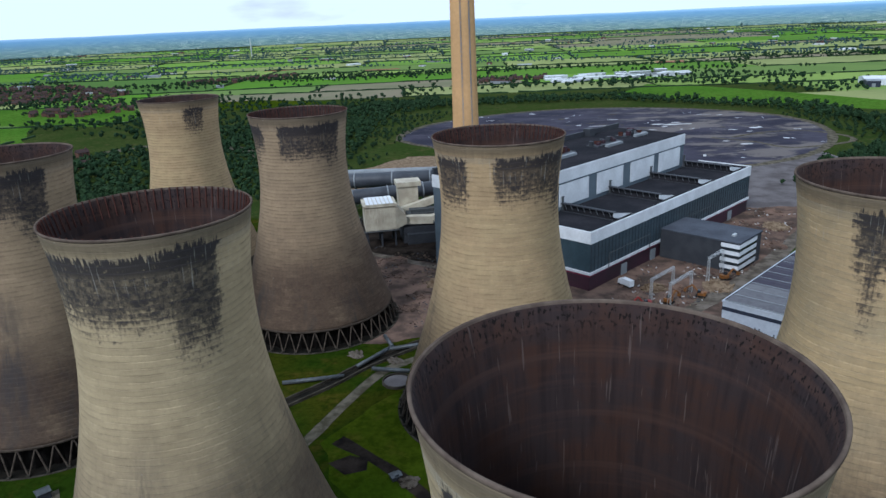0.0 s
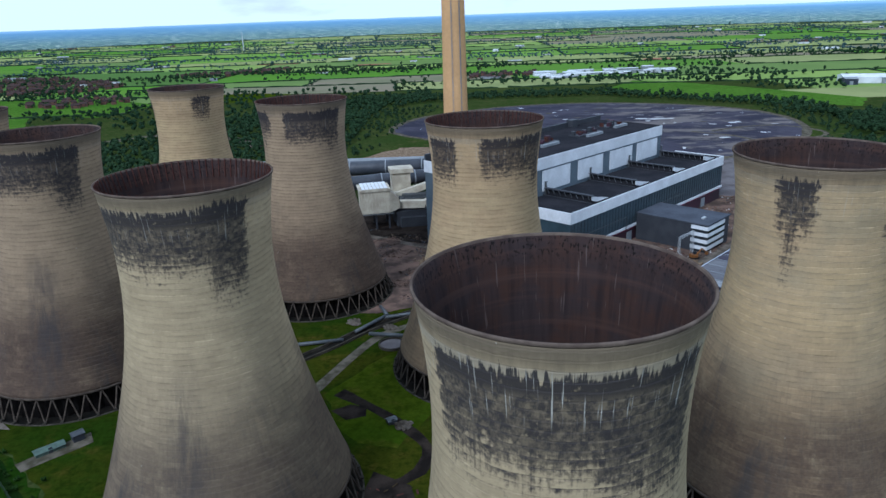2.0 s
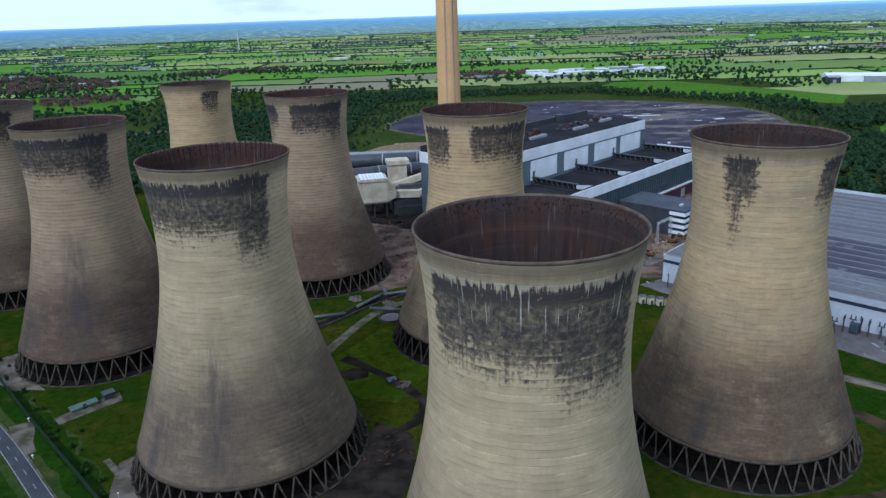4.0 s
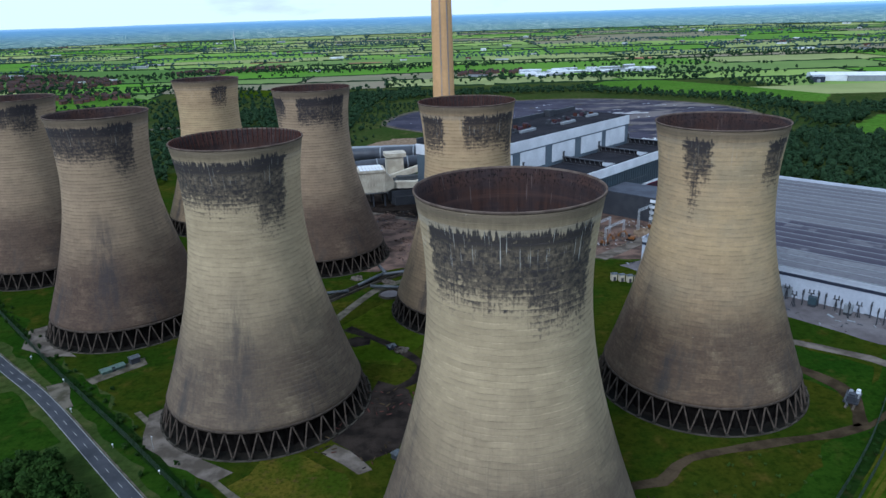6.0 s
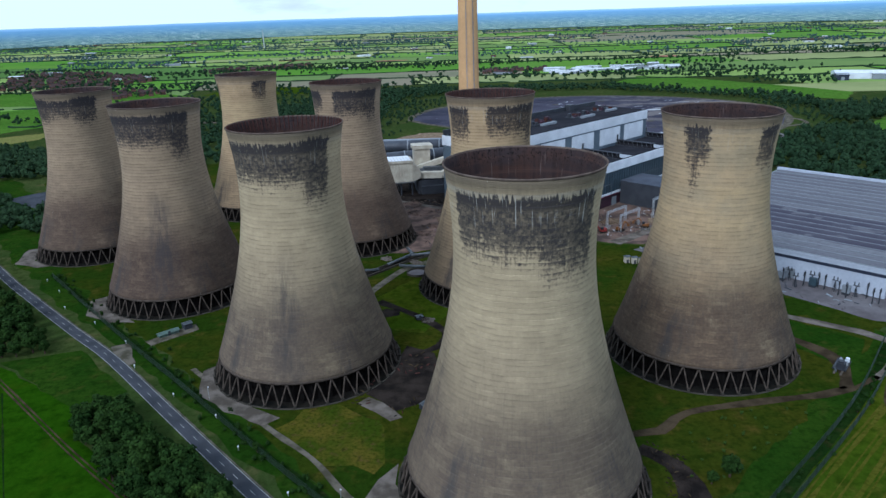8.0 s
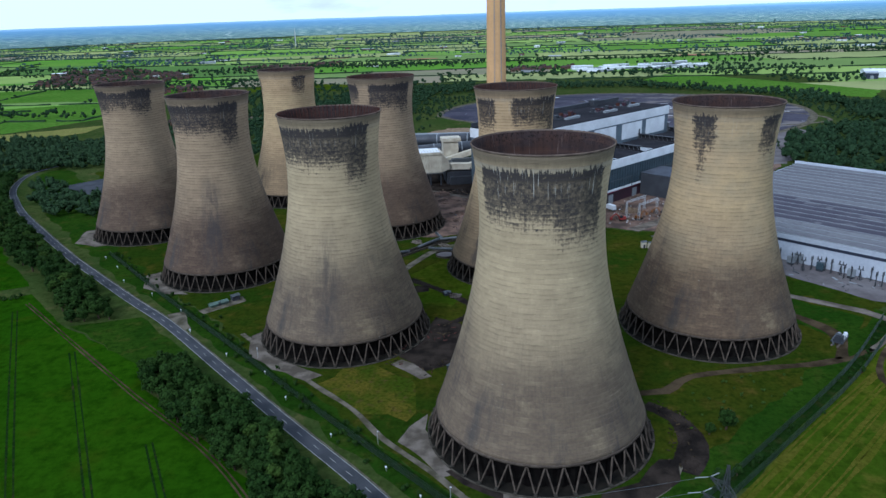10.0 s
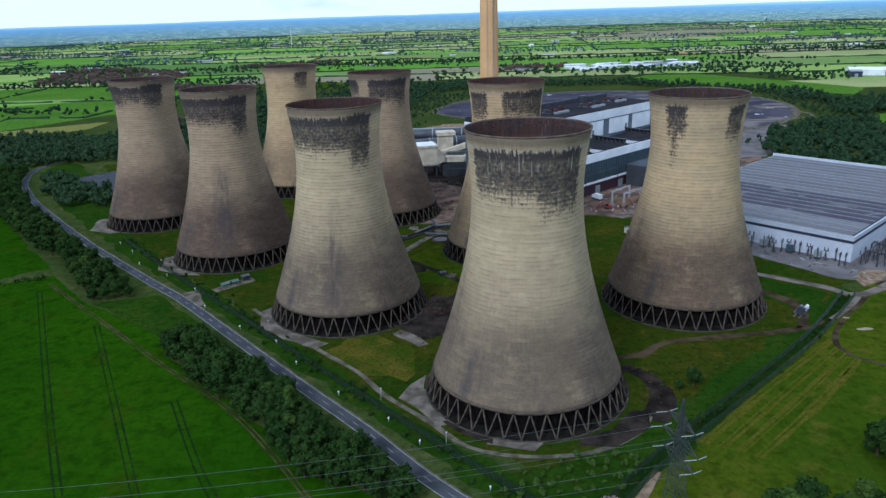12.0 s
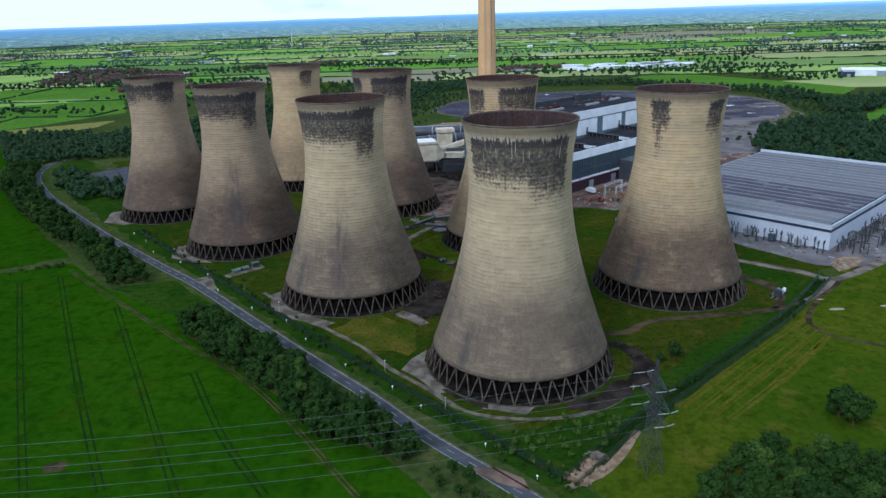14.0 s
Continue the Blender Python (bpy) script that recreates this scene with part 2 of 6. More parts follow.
def field_material(name, tones, rough_tone, islands=False):
    """Whole fields of one tone each, with patchy growth inside them."""
    n = Net(name)
    v = n.place()
    cr = n.nt.nodes.new("ShaderNodeValToRGB")
    cr.color_ramp.interpolation = "CONSTANT"
    e = cr.color_ramp.elements
    e[0].position, e[0].color = 0.0, (*tones[0], 1)
    e[1].position, e[1].color = 1.0 / len(tones), (*tones[1], 1)
    for k, c in enumerate(tones[2:]):
        e.new((k + 2) / len(tones)).color = (*c, 1)
    n.nt.links.new(n.island() if islands else n.rand(), cr.inputs["Fac"])
    col = n.mix(n.math("MULTIPLY", n.ramp(n.noise(v, 0.006, 5), 0.35, 0.7), 0.35), cr.outputs["Color"], rough_tone)
    col = n.mix(n.math("MULTIPLY", n.noise(v, 0.09, 4), 0.25), col, tuple(c * 0.6 for c in rough_tone))
    return n.done(col, 1.0, 0.0, 0.0)


def leaf_material(name, c1, c2):
    n = Net(name)
    col = n.mix(n.island(), c1, c2)
    col = n.mix(n.math("MULTIPLY", n.noise(n.place(), 0.12, 4), 0.55), col, tuple(c * 0.4 for c in c1))
    col = n.mix(n.math("MULTIPLY", n.rand(), 0.35), col, (c2[0] * 1.3, c2[1] * 1.1, c2[2]))
    return n.done(col, 0.9, 0.0, 0.05)


M = {}
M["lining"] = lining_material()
M["rim"] = plain("rim_concrete", (0.135, 0.104, 0.082), (0.075, 0.055, 0.045), 0.3, 0.9, bump=0.05)
M["leg"] = plain("leg_concrete", (0.10, 0.08, 0.063), (0.045, 0.035, 0.028), 0.5, 0.9, vary=0.4)
# packing and pond near black: shade behind the tower legs put into their colour
M["pack"] = plain("shade_black_packing", (0.010, 0.009, 0.008), (0.005, 0.004, 0.004), 0.5, 0.95, world_space=True)
M["basin"] = plain("basin_concrete", (0.075, 0.066, 0.052), (0.035, 0.031, 0.025), 0.25, 0.9, bump=0.05)
M["pond"] = plain("dark_pond", (0.010, 0.010, 0.009), (0.022, 0.019, 0.015), 0.2, 0.9, world_space=True)
M["concrete"] = plain("concrete_paving", (0.165, 0.14, 0.115), (0.06, 0.05, 0.038), 0.16, 0.92, bump=0.05, world_space=True)
M["pathgrey"] = plain("worn_path", (0.135, 0.118, 0.09), (0.045, 0.042, 0.026), 0.22, 0.92, world_space=True)
M["tarmac"] = plain("road_tarmac", (0.062, 0.065, 0.074), (0.04, 0.043, 0.048), 0.1, 0.85, bump=0.02, world_space=True)
M["paint"] = plain("road_paint", (0.27, 0.27, 0.26), (0.15, 0.15, 0.15), 0.6, 0.8, world_space=True)
M["dirt"] = plain("dirt_track", (0.028, 0.021, 0.013), (0.075, 0.055, 0.032), 0.12, 0.95, bump=0.2, world_space=True)
M["blackdirt"] = plain("black_sludge", (0.013, 0.011, 0.010), (0.04, 0.031, 0.025), 0.14, 0.9, bump=0.2, world_space=True)
M["rubble"] = plain("rubble_ground", (0.175, 0.115, 0.088), (0.045, 0.036, 0.031), 0.09, 0.95, bump=0.3, world_space=True)
M["gravel"] = plain("yard_gravel", (0.155, 0.142, 0.142), (0.085, 0.074, 0.074), 0.06, 0.95, bump=0.15, world_space=True)
M["spoil"] = plain("sandy_spoil", (0.24, 0.18, 0.12), (0.12, 0.078, 0.05), 0.3, 0.95, bump=0.3)
M["sand"] = plain("bunker_sand", (0.3, 0.25, 0.17), (0.2, 0.165, 0.10), 0.4, 0.95)
M["white"] = plain("white_cladding", (0.70, 0.72, 0.745), (0.56, 0.58, 0.605), 0.08, 0.55)
M["cream"] = plain("cream_cladding", (0.54, 0.49, 0.38), (0.33, 0.29, 0.22), 0.12, 0.7)
M["stripe"] = plain("navy_stripe", (0.02, 0.025, 0.045), (0.03, 0.035, 0.05), 0.3, 0.5)
M["teal"] = plain("teal_glazed_cladding", (0.034, 0.056, 0.07), (0.056, 0.082, 0.098), 0.1, 0.3)
M["slategrey"] = plain("slate_grey_cladding", (0.11, 0.14, 0.165), (0.08, 0.105, 0.13), 0.1, 0.6)
M["maroonwall"] = plain("maroon_wall", (0.05, 0.018, 0.03), (0.028, 0.017, 0.022), 0.05, 0.7)
M["annexroof"] = plain("slate_grey_felt", (0.085, 0.093, 0.112), (0.06, 0.066, 0.08), 0.08, 0.85)
# white store cladding darkened and blued: its shade is put into the colour
M["storewall"] = plain("shaded_white_cladding", (0.45, 0.485, 0.545), (0.37, 0.40, 0.455), 0.06, 0.6)
M["maroon"] = plain("maroon_band", (0.20, 0.02, 0.06), (0.14, 0.015, 0.045), 0.3, 0.6)
M["black"] = plain("dark_cladding", (0.03, 0.033, 0.04), (0.045, 0.048, 0.055), 0.15, 0.6)
M["felt"] = plain("roofing_felt", (0.022, 0.023, 0.027), (0.036, 0.035, 0.04), 0.06, 0.85, bump=0.03)


def roof_sheet_material():
    """Old roof sheets in long runs: grey bays, a dark stripped zone with pale patches, and paler bays beyond."""
    n = Net("roof_sheet")
    v = n.place()
    px, py, pz = n.split(v)
    run = n.math("ADD", n.math("MULTIPLY", n.math("SUBTRACT", px, 204.5), math.cos(radians(46.05))), n.math("MULTIPLY", n.math("SUBTRACT", py, 344.0), math.sin(radians(46.05))))
    run = n.math("ADD", run, n.math("MULTIPLY", n.math("SUBTRACT", n.noise(v, 0.03, 3), 0.5), 9.0))
    bay = n.white(n.join(n.math("FLOOR", n.math("DIVIDE", run, 8.4)), 1.0))
    col = n.mix(bay, (0.085, 0.083, 0.093), (0.13, 0.13, 0.138))
    stripped = n.math("MULTIPLY", n.ramp(run, 22, 27), n.ramp(run, 78, 70))
    keep = n.ramp(n.math("ADD", n.math("MULTIPLY", n.rand(), 0.5), n.noise(v, 0.05, 2)), 0.96, 0.98)
    col = n.mix(n.math("MULTIPLY", stripped, n.math("SUBTRACT", 1.0, keep)), col, (0.032, 0.028, 0.043))
    col = n.mix(n.math("MULTIPLY", n.rand(), 0.3), col, (0.075, 0.072, 0.085))
    grime = n.noise(v, 0.35, 6, 0.7)
    col = n.mix(n.math("MULTIPLY", n.ramp(grime, 0.42, 0.68), 0.5), col, (0.045, 0.042, 0.05))
    return n.done(col, 0.8, 0.0, 0.2)


M["roofpanel"] = roof_sheet_material()
M["grey"] = plain("grey_cladding", (0.20, 0.22, 0.235), (0.26, 0.275, 0.29), 0.1, 0.6)
M["steel"] = plain("painted_steel", (0.10, 0.11, 0.115), (0.065, 0.07, 0.075), 0.8, 0.5, 0.3)
M["pylon"] = plain("dull_lattice_steel", (0.055, 0.06, 0.06), (0.035, 0.038, 0.038), 0.8, 0.7, 0.2)
M["galv"] = plain("galvanised_steel", (0.55, 0.57, 0.58), (0.40, 0.42, 0.43), 0.8, 0.45, 0.4)
M["rust"] = plain("rusty_steel", (0.055, 0.024, 0.02), (0.085, 0.04, 0.032), 0.5, 0.85)
M["duct"] = plain("duct_sheet", (0.04, 0.045, 0.055), (0.065, 0.07, 0.082), 0.1, 0.5)


def coal_material():
    """Blue-black coal dust with ash spread in ragged pale drifts."""
    n = Net("coal_ground")
    v = n.place()
    px, py, pz = n.split(v)
    drift = n.join(n.math("MULTIPLY", px, 0.7), n.math("MULTIPLY", py, 1.3))
    col = n.mix(n.ramp(n.noise(v, 0.02, 5), 0.35, 0.65), (0.02, 0.019, 0.03), (0.042, 0.039, 0.055))
    col = n.mix(n.math("MULTIPLY", n.ramp(n.noise(drift, 0.05, 6, 0.7), 0.52, 0.62), 0.7), col, (0.064, 0.06, 0.074))
    east = n.ramp(n.math("ADD", px, n.math("MULTIPLY", n.noise(v, 0.01, 3), 120.0)), 210, 330)
    ash = n.ramp(n.noise(drift, 0.017, 7, 0.68), 0.49, 0.57)
    col = n.mix(n.math("MULTIPLY", n.math("MULTIPLY", ash, east), 0.8), col, (0.135, 0.118, 0.108))
    wet = n.ramp(n.noise(drift, 0.045, 5, 0.6), 0.665, 0.68)
    col = n.mix(wet, col, (0.55, 0.56, 0.58))
    n.bump(n.noise(v, 0.4, 4), 0.6, 0.3)
    return n.done(col, 0.9, 0.0, 0.05)


M["coal"] = coal_material()
M["puddle"] = plain("pale_ash", (0.6, 0.6, 0.6), (0.42, 0.42, 0.42), 0.05, 0.6, world_space=True)
M["chimney"] = plain("chimney_concrete", (0.6, 0.365, 0.17), (0.5, 0.305, 0.145), 0.05, 0.9)
M["glass"] = plain("insulator_glass", (0.26, 0.28, 0.26), (0.2, 0.22, 0.2), 1.0, 0.2)
M["orange"] = plain("plant_paint", (0.22, 0.09, 0.02), (0.13, 0.055, 0.02), 1.0, 0.5)
M["red"] = plain("red_paint", (0.30, 0.04, 0.03), (0.2, 0.03, 0.03), 1.0, 0.5)
M["tyre"] = plain("rubber", (0.02, 0.02, 0.02), (0.03, 0.03, 0.03), 1.0, 0.9)
M["window"] = plain("dark_glass", (0.02, 0.025, 0.03), (0.03, 0.035, 0.04), 1.0, 0.12)
M["brick"] = plain("red_brick", (0.16, 0.085, 0.065), (0.12, 0.07, 0.055), 0.5, 0.9, vary=0.5)
M["slate"] = plain("roof_tiles", (0.06, 0.047, 0.045), (0.09, 0.052, 0.046), 0.5, 0.8, vary=0.6)
M["bark"] = plain("bark", (0.07, 0.05, 0.035), (0.04, 0.03, 0.022), 1.5, 0.95)
M["green_tank"] = plain("mossy_green_paint", (0.10, 0.15, 0.12), (0.06, 0.085, 0.07), 0.5, 0.7)
M["fence"] = plain("green_mesh_wire", (0.016, 0.033, 0.015), (0.02, 0.04, 0.02), 0.5, 0.6)
M["land"] = grass_material("rough_grass", (0.028, 0.046, 0.011), (0.042, 0.056, 0.015), (0.075, 0.068, 0.026))
M["site"] = grass_material("site_grass", (0.016, 0.033, 0.003), (0.034, 0.038, 0.004), (0.068, 0.05, 0.010), 0.025, 0.6)
M["verge"] = grass_material("verge_grass", (0.012, 0.033, 0.003), (0.02, 0.044, 0.004), (0.038, 0.044, 0.008), 0.03, 0.7)
# crop kept dark and far fields bright, standing in for patchy cloud shade
M["crop"] = grass_material("crop_green", (0.012, 0.042, 0.0008), (0.017, 0.05, 0.001), (0.022, 0.04, 0.0015), 0.012, 0.35)
M["fairway"] = grass_material("mown_grass", (0.029, 0.053, 0.003), (0.046, 0.063, 0.004), (0.08, 0.07, 0.011), 0.018, 0.5)
M["field"] = field_material("farm_field", [(0.10, 0.20, 0.026), (0.21, 0.29, 0.075), (0.08, 0.145, 0.035), (0.26, 0.29, 0.11), (0.09, 0.20, 0.02), (0.25, 0.27, 0.11), (0.15, 0.26, 0.045), (0.14, 0.20, 0.06), (0.2, 0.17, 0.12)], (0.07, 0.12, 0.04))
# paler, bluer field tones: distance haze mixed into the colour
M["farfield"] = field_material("hazed_farm_field", [(0.2, 0.3, 0.19), (0.36, 0.44, 0.27), (0.16, 0.25, 0.2), (0.5, 0.52, 0.37), (0.22, 0.34, 0.2), (0.54, 0.53, 0.42), (0.31, 0.40, 0.26)], (0.13, 0.21, 0.17), True)
M["vivid"] = grass_material("vivid_pasture", (0.055, 0.125, 0.014), (0.072, 0.145, 0.018), (0.09, 0.135, 0.022), 0.012, 0.2)
M["redsoil"] = plain("red_soil", (0.30, 0.135, 0.09), (0.22, 0.11, 0.08), 0.02, 0.95, world_space=True)
M["ruts"] = grass_material("crop_ruts", (0.008, 0.022, 0.004), (0.012, 0.026, 0.005), (0.03, 0.028, 0.01), 0.05, 0.6)
M["drygrass"] = grass_material("dry_streaks", (0.055, 0.062, 0.006), (0.075, 0.07, 0.010), (0.045, 0.058, 0.005), 0.05, 0.6)
M["leaf"] = leaf_material("leaves", (0.010, 0.026, 0.005), (0.022, 0.048, 0.009))
# far foliage with distance haze mixed into the colour, faint here, strong in leaf4
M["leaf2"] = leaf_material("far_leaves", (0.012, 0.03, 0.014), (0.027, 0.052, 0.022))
M["leaf4"] = leaf_material("haze_blue_leaves", (0.028, 0.06, 0.066), (0.05, 0.092, 0.095))
M["leaf3"] = leaf_material("scrub_leaves", (0.018, 0.042, 0.007), (0.042, 0.074, 0.013))


# ---- mesh helpers ----
class Geo:
    """Gathers faces for one mesh."""

    def __init__(self):
        self.v, self.f = [], []

    def add(self, verts, faces):
        o = len(self.v)
        self.v += [tuple(p) for p in verts]
        self.f += [tuple(i + o for i in q) for q in faces]
        return self

    def box(self, x0, x1, y0, y1, z0, z1):
        p = [(x, y, z) for z in (z0, z1) for x, y in ((x0, y0), (x1, y0), (x1, y1), (x0, y1))]
        return self.add(p, [(3, 2, 1, 0), (4, 5, 6, 7), (0, 1, 5, 4), (1, 2, 6, 5), (2, 3, 7, 6), (3, 0, 4, 7)])

    def beam(self, a, b, w, d=None, sides=4):
        a, b = Vector(a), Vector(b)
        ax = (b - a).normalized()
        s = ax.cross(Vector((0, 0, 1)) if abs(ax.z) < 0.95 else Vector((1, 0, 0))).normalized()
        t = ax.cross(s)
        d = w if d is None else d
        ring = [(s * math.cos(k) * w + t * math.sin(k) * d) * 0.7071 for k in (math.tau * (i + 0.5) / sides for i in range(sides))]
        p = [a + r for r in ring] + [b + r for r in ring]
        n = sides
        return self.add(p, [(i, (i + 1) % n, n + (i + 1) % n, n + i) for i in range(n)] + [tuple(range(n))[::-1], tuple(range(n, 2 * n))])

    def lathe(self, prof, seg=96, closed=False):
        """Turns (radius, z) pairs round the z axis."""
        p = [(r * math.cos(math.tau * i / seg), r * math.sin(math.tau * i / seg), z) for r, z in prof for i in range(seg)]
        m = len(prof)
        q = [(j * seg + i, j * seg + (i + 1) % seg, (j + 1) % m * seg + (i + 1) % seg, (j + 1) % m * seg + i)
             for j in range(m if closed else m - 1) for i in range(seg)]
        return self.add(p, q)

    def disc(self, r, z, seg=64):
        return self.add([(r * math.cos(math.tau * i / seg), r * math.sin(math.tau * i / seg), z) for i in range(seg)], [tuple(range(seg))])

    def prism(self, poly, z0, z1):
        n = len(poly)
        p = [(x, y, z0) for x, y in poly] + [(x, y, z1) for x, y in poly]
        return self.add(p, [tuple(range(n))[::-1], tuple(range(n, 2 * n))] + [(i, (i + 1) % n, n + (i + 1) % n, n + i) for i in range(n)])

    def mesh(self, name, mat, smooth=False):
        me = bpy.data.meshes.new(name)
        me.from_pydata(self.v, [], self.f)
        me.materials.append(mat)
        if smooth:
            me.shade_smooth()
        me.update()
        return me


def part(name, geo, mat, parent=None, label="", smooth=False):
    ob = new(name, geo if isinstance(geo, bpy.types.Mesh) else geo.mesh(name, mat, smooth))
    if parent:
        ob.parent = parent
    if label:
        ob["label"] = label
    return ob


def thing(name, label, category, m=None, group="", kind=""):
    ob = new(name)
    ob.empty_display_size = 2
    if m is not None:
        ob.matrix_basis = m
    return tagged(ob, label, category, group, kind)


def sheet(name, poly, z, mat, label, category="ground", rough=0.0, kind="structure"):
    """A flat piece of ground with an irregular edge, lying just over the sheet below."""
    pts = []
    for i, (x, y) in enumerate(poly):
        x2, y2 = poly[(i + 1) % len(poly)]
        k = max(1, int(math.hypot(x2 - x, y2 - y) / 6)) if rough else 1
        for j in range(k):
            px, py = x + (x2 - x) * j / k, y + (y2 - y) * j / k
            w = noise.noise_vector(Vector((px * 0.09, py * 0.09, 3.0))) * rough
            pts.append((px + w.x, py + w.y, z))
    ob = part(name, Geo().add(pts, [tuple(range(len(pts)))]), mat)
    if ob.data.polygons[0].normal.z < 0:
        ob.data.flip_normals()
    return tagged(ob, label, category, kind=kind)


def smooth_line(pts, step=4.0):
    out = []
    for i in range(len(pts) - 1):
        p0, p1, p2, p3 = (Vector(pts[max(0, min(len(pts) - 1, k))]) for k in (i - 1, i, i + 1, i + 2))
        n = max(1, int((p2 - p1).length / step))
        for j in range(n):
            t = j / n
            out.append(0.5 * (2 * p1 + (p2 - p0) * t + (2 * p0 - 5 * p1 + 4 * p2 - p3) * t * t + (3 * p1 - p0 - 3 * p2 + p3) * t ** 3))
    return out + [Vector(pts[-1])]


def ribbon(pts, width, z, off=0.0, wob=0.0):
    g = Geo()
    line = smooth_line([(x, y) for x, y in pts])
    vs, n = [], len(line)
    for i, p in enumerate(line):
        d = (line[min(n - 1, i + 1)] - line[max(0, i - 1)]).normalized()
        s = Vector((-d.y, d.x))
        w = width * (1 + wob * noise.noise(Vector((p.x * 0.08, p.y * 0.08, 1))))
        vs += [(*(p + s * (off - w / 2)), z), (*(p + s * (off + w / 2)), z)]
    return g.add(vs, [(2 * i + 1, 2 * i, 2 * i + 2, 2 * i + 3) for i in range(n - 1)])


def way(name, pts, width, z, mat, label, category="road", wob=0.0):
    return tagged(part(name, ribbon(pts, width, z, 0, wob), mat), label, category, kind="structure")


def inside(x, y, poly):
    hit, j = False, len(poly) - 1
    for i in range(len(poly)):
        if (poly[i][1] > y) != (poly[j][1] > y) and x < (poly[j][0] - poly[i][0]) * (y - poly[i][1]) / (poly[j][1] - poly[i][1]) + poly[i][0]:
            hit = not hit
        j = i
    return hit


def scatter(poly, gap, rng, tries=6):
    """Points in a polygon, about gap apart."""
    x0, x1 = min(p[0] for p in poly), max(p[0] for p in poly)
    y0, y1 = min(p[1] for p in poly), max(p[1] for p in poly)
    grid, out = {}, []
    for _ in range(int((x1 - x0) * (y1 - y0) / gap ** 2 * tries)):
        x, y = rng.uniform(x0, x1), rng.uniform(y0, y1)
        if not inside(x, y, poly):
            continue
        k = (int(x // gap), int(y // gap))
        if any((x - a) ** 2 + (y - b) ** 2 < gap * gap for i in (-1, 0, 1) for j in (-1, 0, 1) for a, b in grid.get((k[0] + i, k[1] + j), ())):
            continue
        grid.setdefault(k, []).append((x, y))
        out.append((x, y))
    return out


# ---- ground ----
def build_ground():
    g = Geo()
    ring = [(4850 * math.cos(math.tau * i / 96), 100 + 4850 * math.sin(math.tau * i / 96), 0.0) for i in range(96)]
    g.add(ring, [tuple(range(96))])
    tagged(part("ground", g, M["land"]), "rough green grassland that reaches the horizon", "ground", kind="structure")


def build_backdrop():
    """Low ridges at the edge of the land, with haze painted into their colour."""
    n = Net("distant_land")
    x, y, z = n.split(n.place())
    az = n.math("MULTIPLY", n.math("ARCTAN2", x, y), 60.0)
    band = n.noise(n.join(az, n.math("MULTIPLY", z, 0.5)), 1.1, 7, 0.7)
    strips = n.noise(n.join(n.math("MULTIPLY", az, 0.8), n.math("MULTIPLY", z, 0.7)), 1.6, 6, 0.7)
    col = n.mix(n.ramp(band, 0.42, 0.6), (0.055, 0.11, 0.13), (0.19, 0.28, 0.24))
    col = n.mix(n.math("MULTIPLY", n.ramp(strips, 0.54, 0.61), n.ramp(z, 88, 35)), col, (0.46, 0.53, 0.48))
    # haze in the colour: bluer with height, palest along the skyline
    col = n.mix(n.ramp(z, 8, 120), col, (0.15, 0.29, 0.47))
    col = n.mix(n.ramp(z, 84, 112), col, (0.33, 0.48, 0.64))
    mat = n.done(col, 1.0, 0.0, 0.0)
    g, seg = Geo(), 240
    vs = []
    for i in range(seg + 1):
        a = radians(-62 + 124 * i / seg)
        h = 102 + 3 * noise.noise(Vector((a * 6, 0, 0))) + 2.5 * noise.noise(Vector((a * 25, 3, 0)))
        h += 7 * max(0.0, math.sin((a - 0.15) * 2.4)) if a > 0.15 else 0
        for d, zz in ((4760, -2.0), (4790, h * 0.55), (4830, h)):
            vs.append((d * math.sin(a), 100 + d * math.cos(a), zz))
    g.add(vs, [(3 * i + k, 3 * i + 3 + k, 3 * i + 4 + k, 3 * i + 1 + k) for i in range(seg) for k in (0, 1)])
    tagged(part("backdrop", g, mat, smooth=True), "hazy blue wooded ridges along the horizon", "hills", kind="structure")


build_ground()
build_backdrop()

ROAD = [(75, 104), (37, 140), (21, 155), (4, 171), (-17, 194), (-44, 221), (-81, 259), (-121, 300), (-149, 325), (-187, 360), (-225, 396),
        (-298, 471), (-335, 514), (-366, 556), (-386, 600), (-389, 630), (-375, 665), (-330, 700)]
sheet("field", [(-240, 318), (-206, 334), (-187, 316), (-164, 296), (-114, 262), (-104, 243), (-53, 197), (-8, 160), (18, 132), (60, 92), (70, -160), (-600, -160), (-600, 100)],
      0.04, M["crop"], "dark green crop field with tractor tramlines", "field", 2)
sheet("field", [(-243, 322), (-216, 347), (-290, 424), (-378, 527), (-420, 600), (-520, 728), (-900, 690), (-900, 150)],
      0.04, M["crop"], "dull green crop field behind a hedge", "field", 3)
sheet("lawn", [(-164, 298), (-137, 307), (-102, 274), (-114, 261)], 0.06, M["verge"], "bright mown grass beside the road", "grass", 2)
sheet("verge", [(80, 96), (40, 146), (-75, 262), (-220, 404), (-330, 525), (-380, 610), (-372, 640), (-300, 560), (-230, 480), (-196, 398), (-100, 300), (-46, 246), (4, 194), (30, 172), (60, 186), (152, 276), (186, 312), (190, 300), (110, 215), (50, 149), (90, 100)],
      0.05, M["verge"], "bright green grass verge along the road and fence", "grass", 4.5)
sheet("site_grass", [(48, 168), (186, 310), (205, 335), (128, 420), (70, 440), (-60, 560), (-190, 690), (-330, 620), (-250, 480), (-200, 400), (-110, 312), (-46, 246), (6, 192)],
      0.03, M["site"], "patchy olive and yellow grass between the cooling towers", "grass", 4)
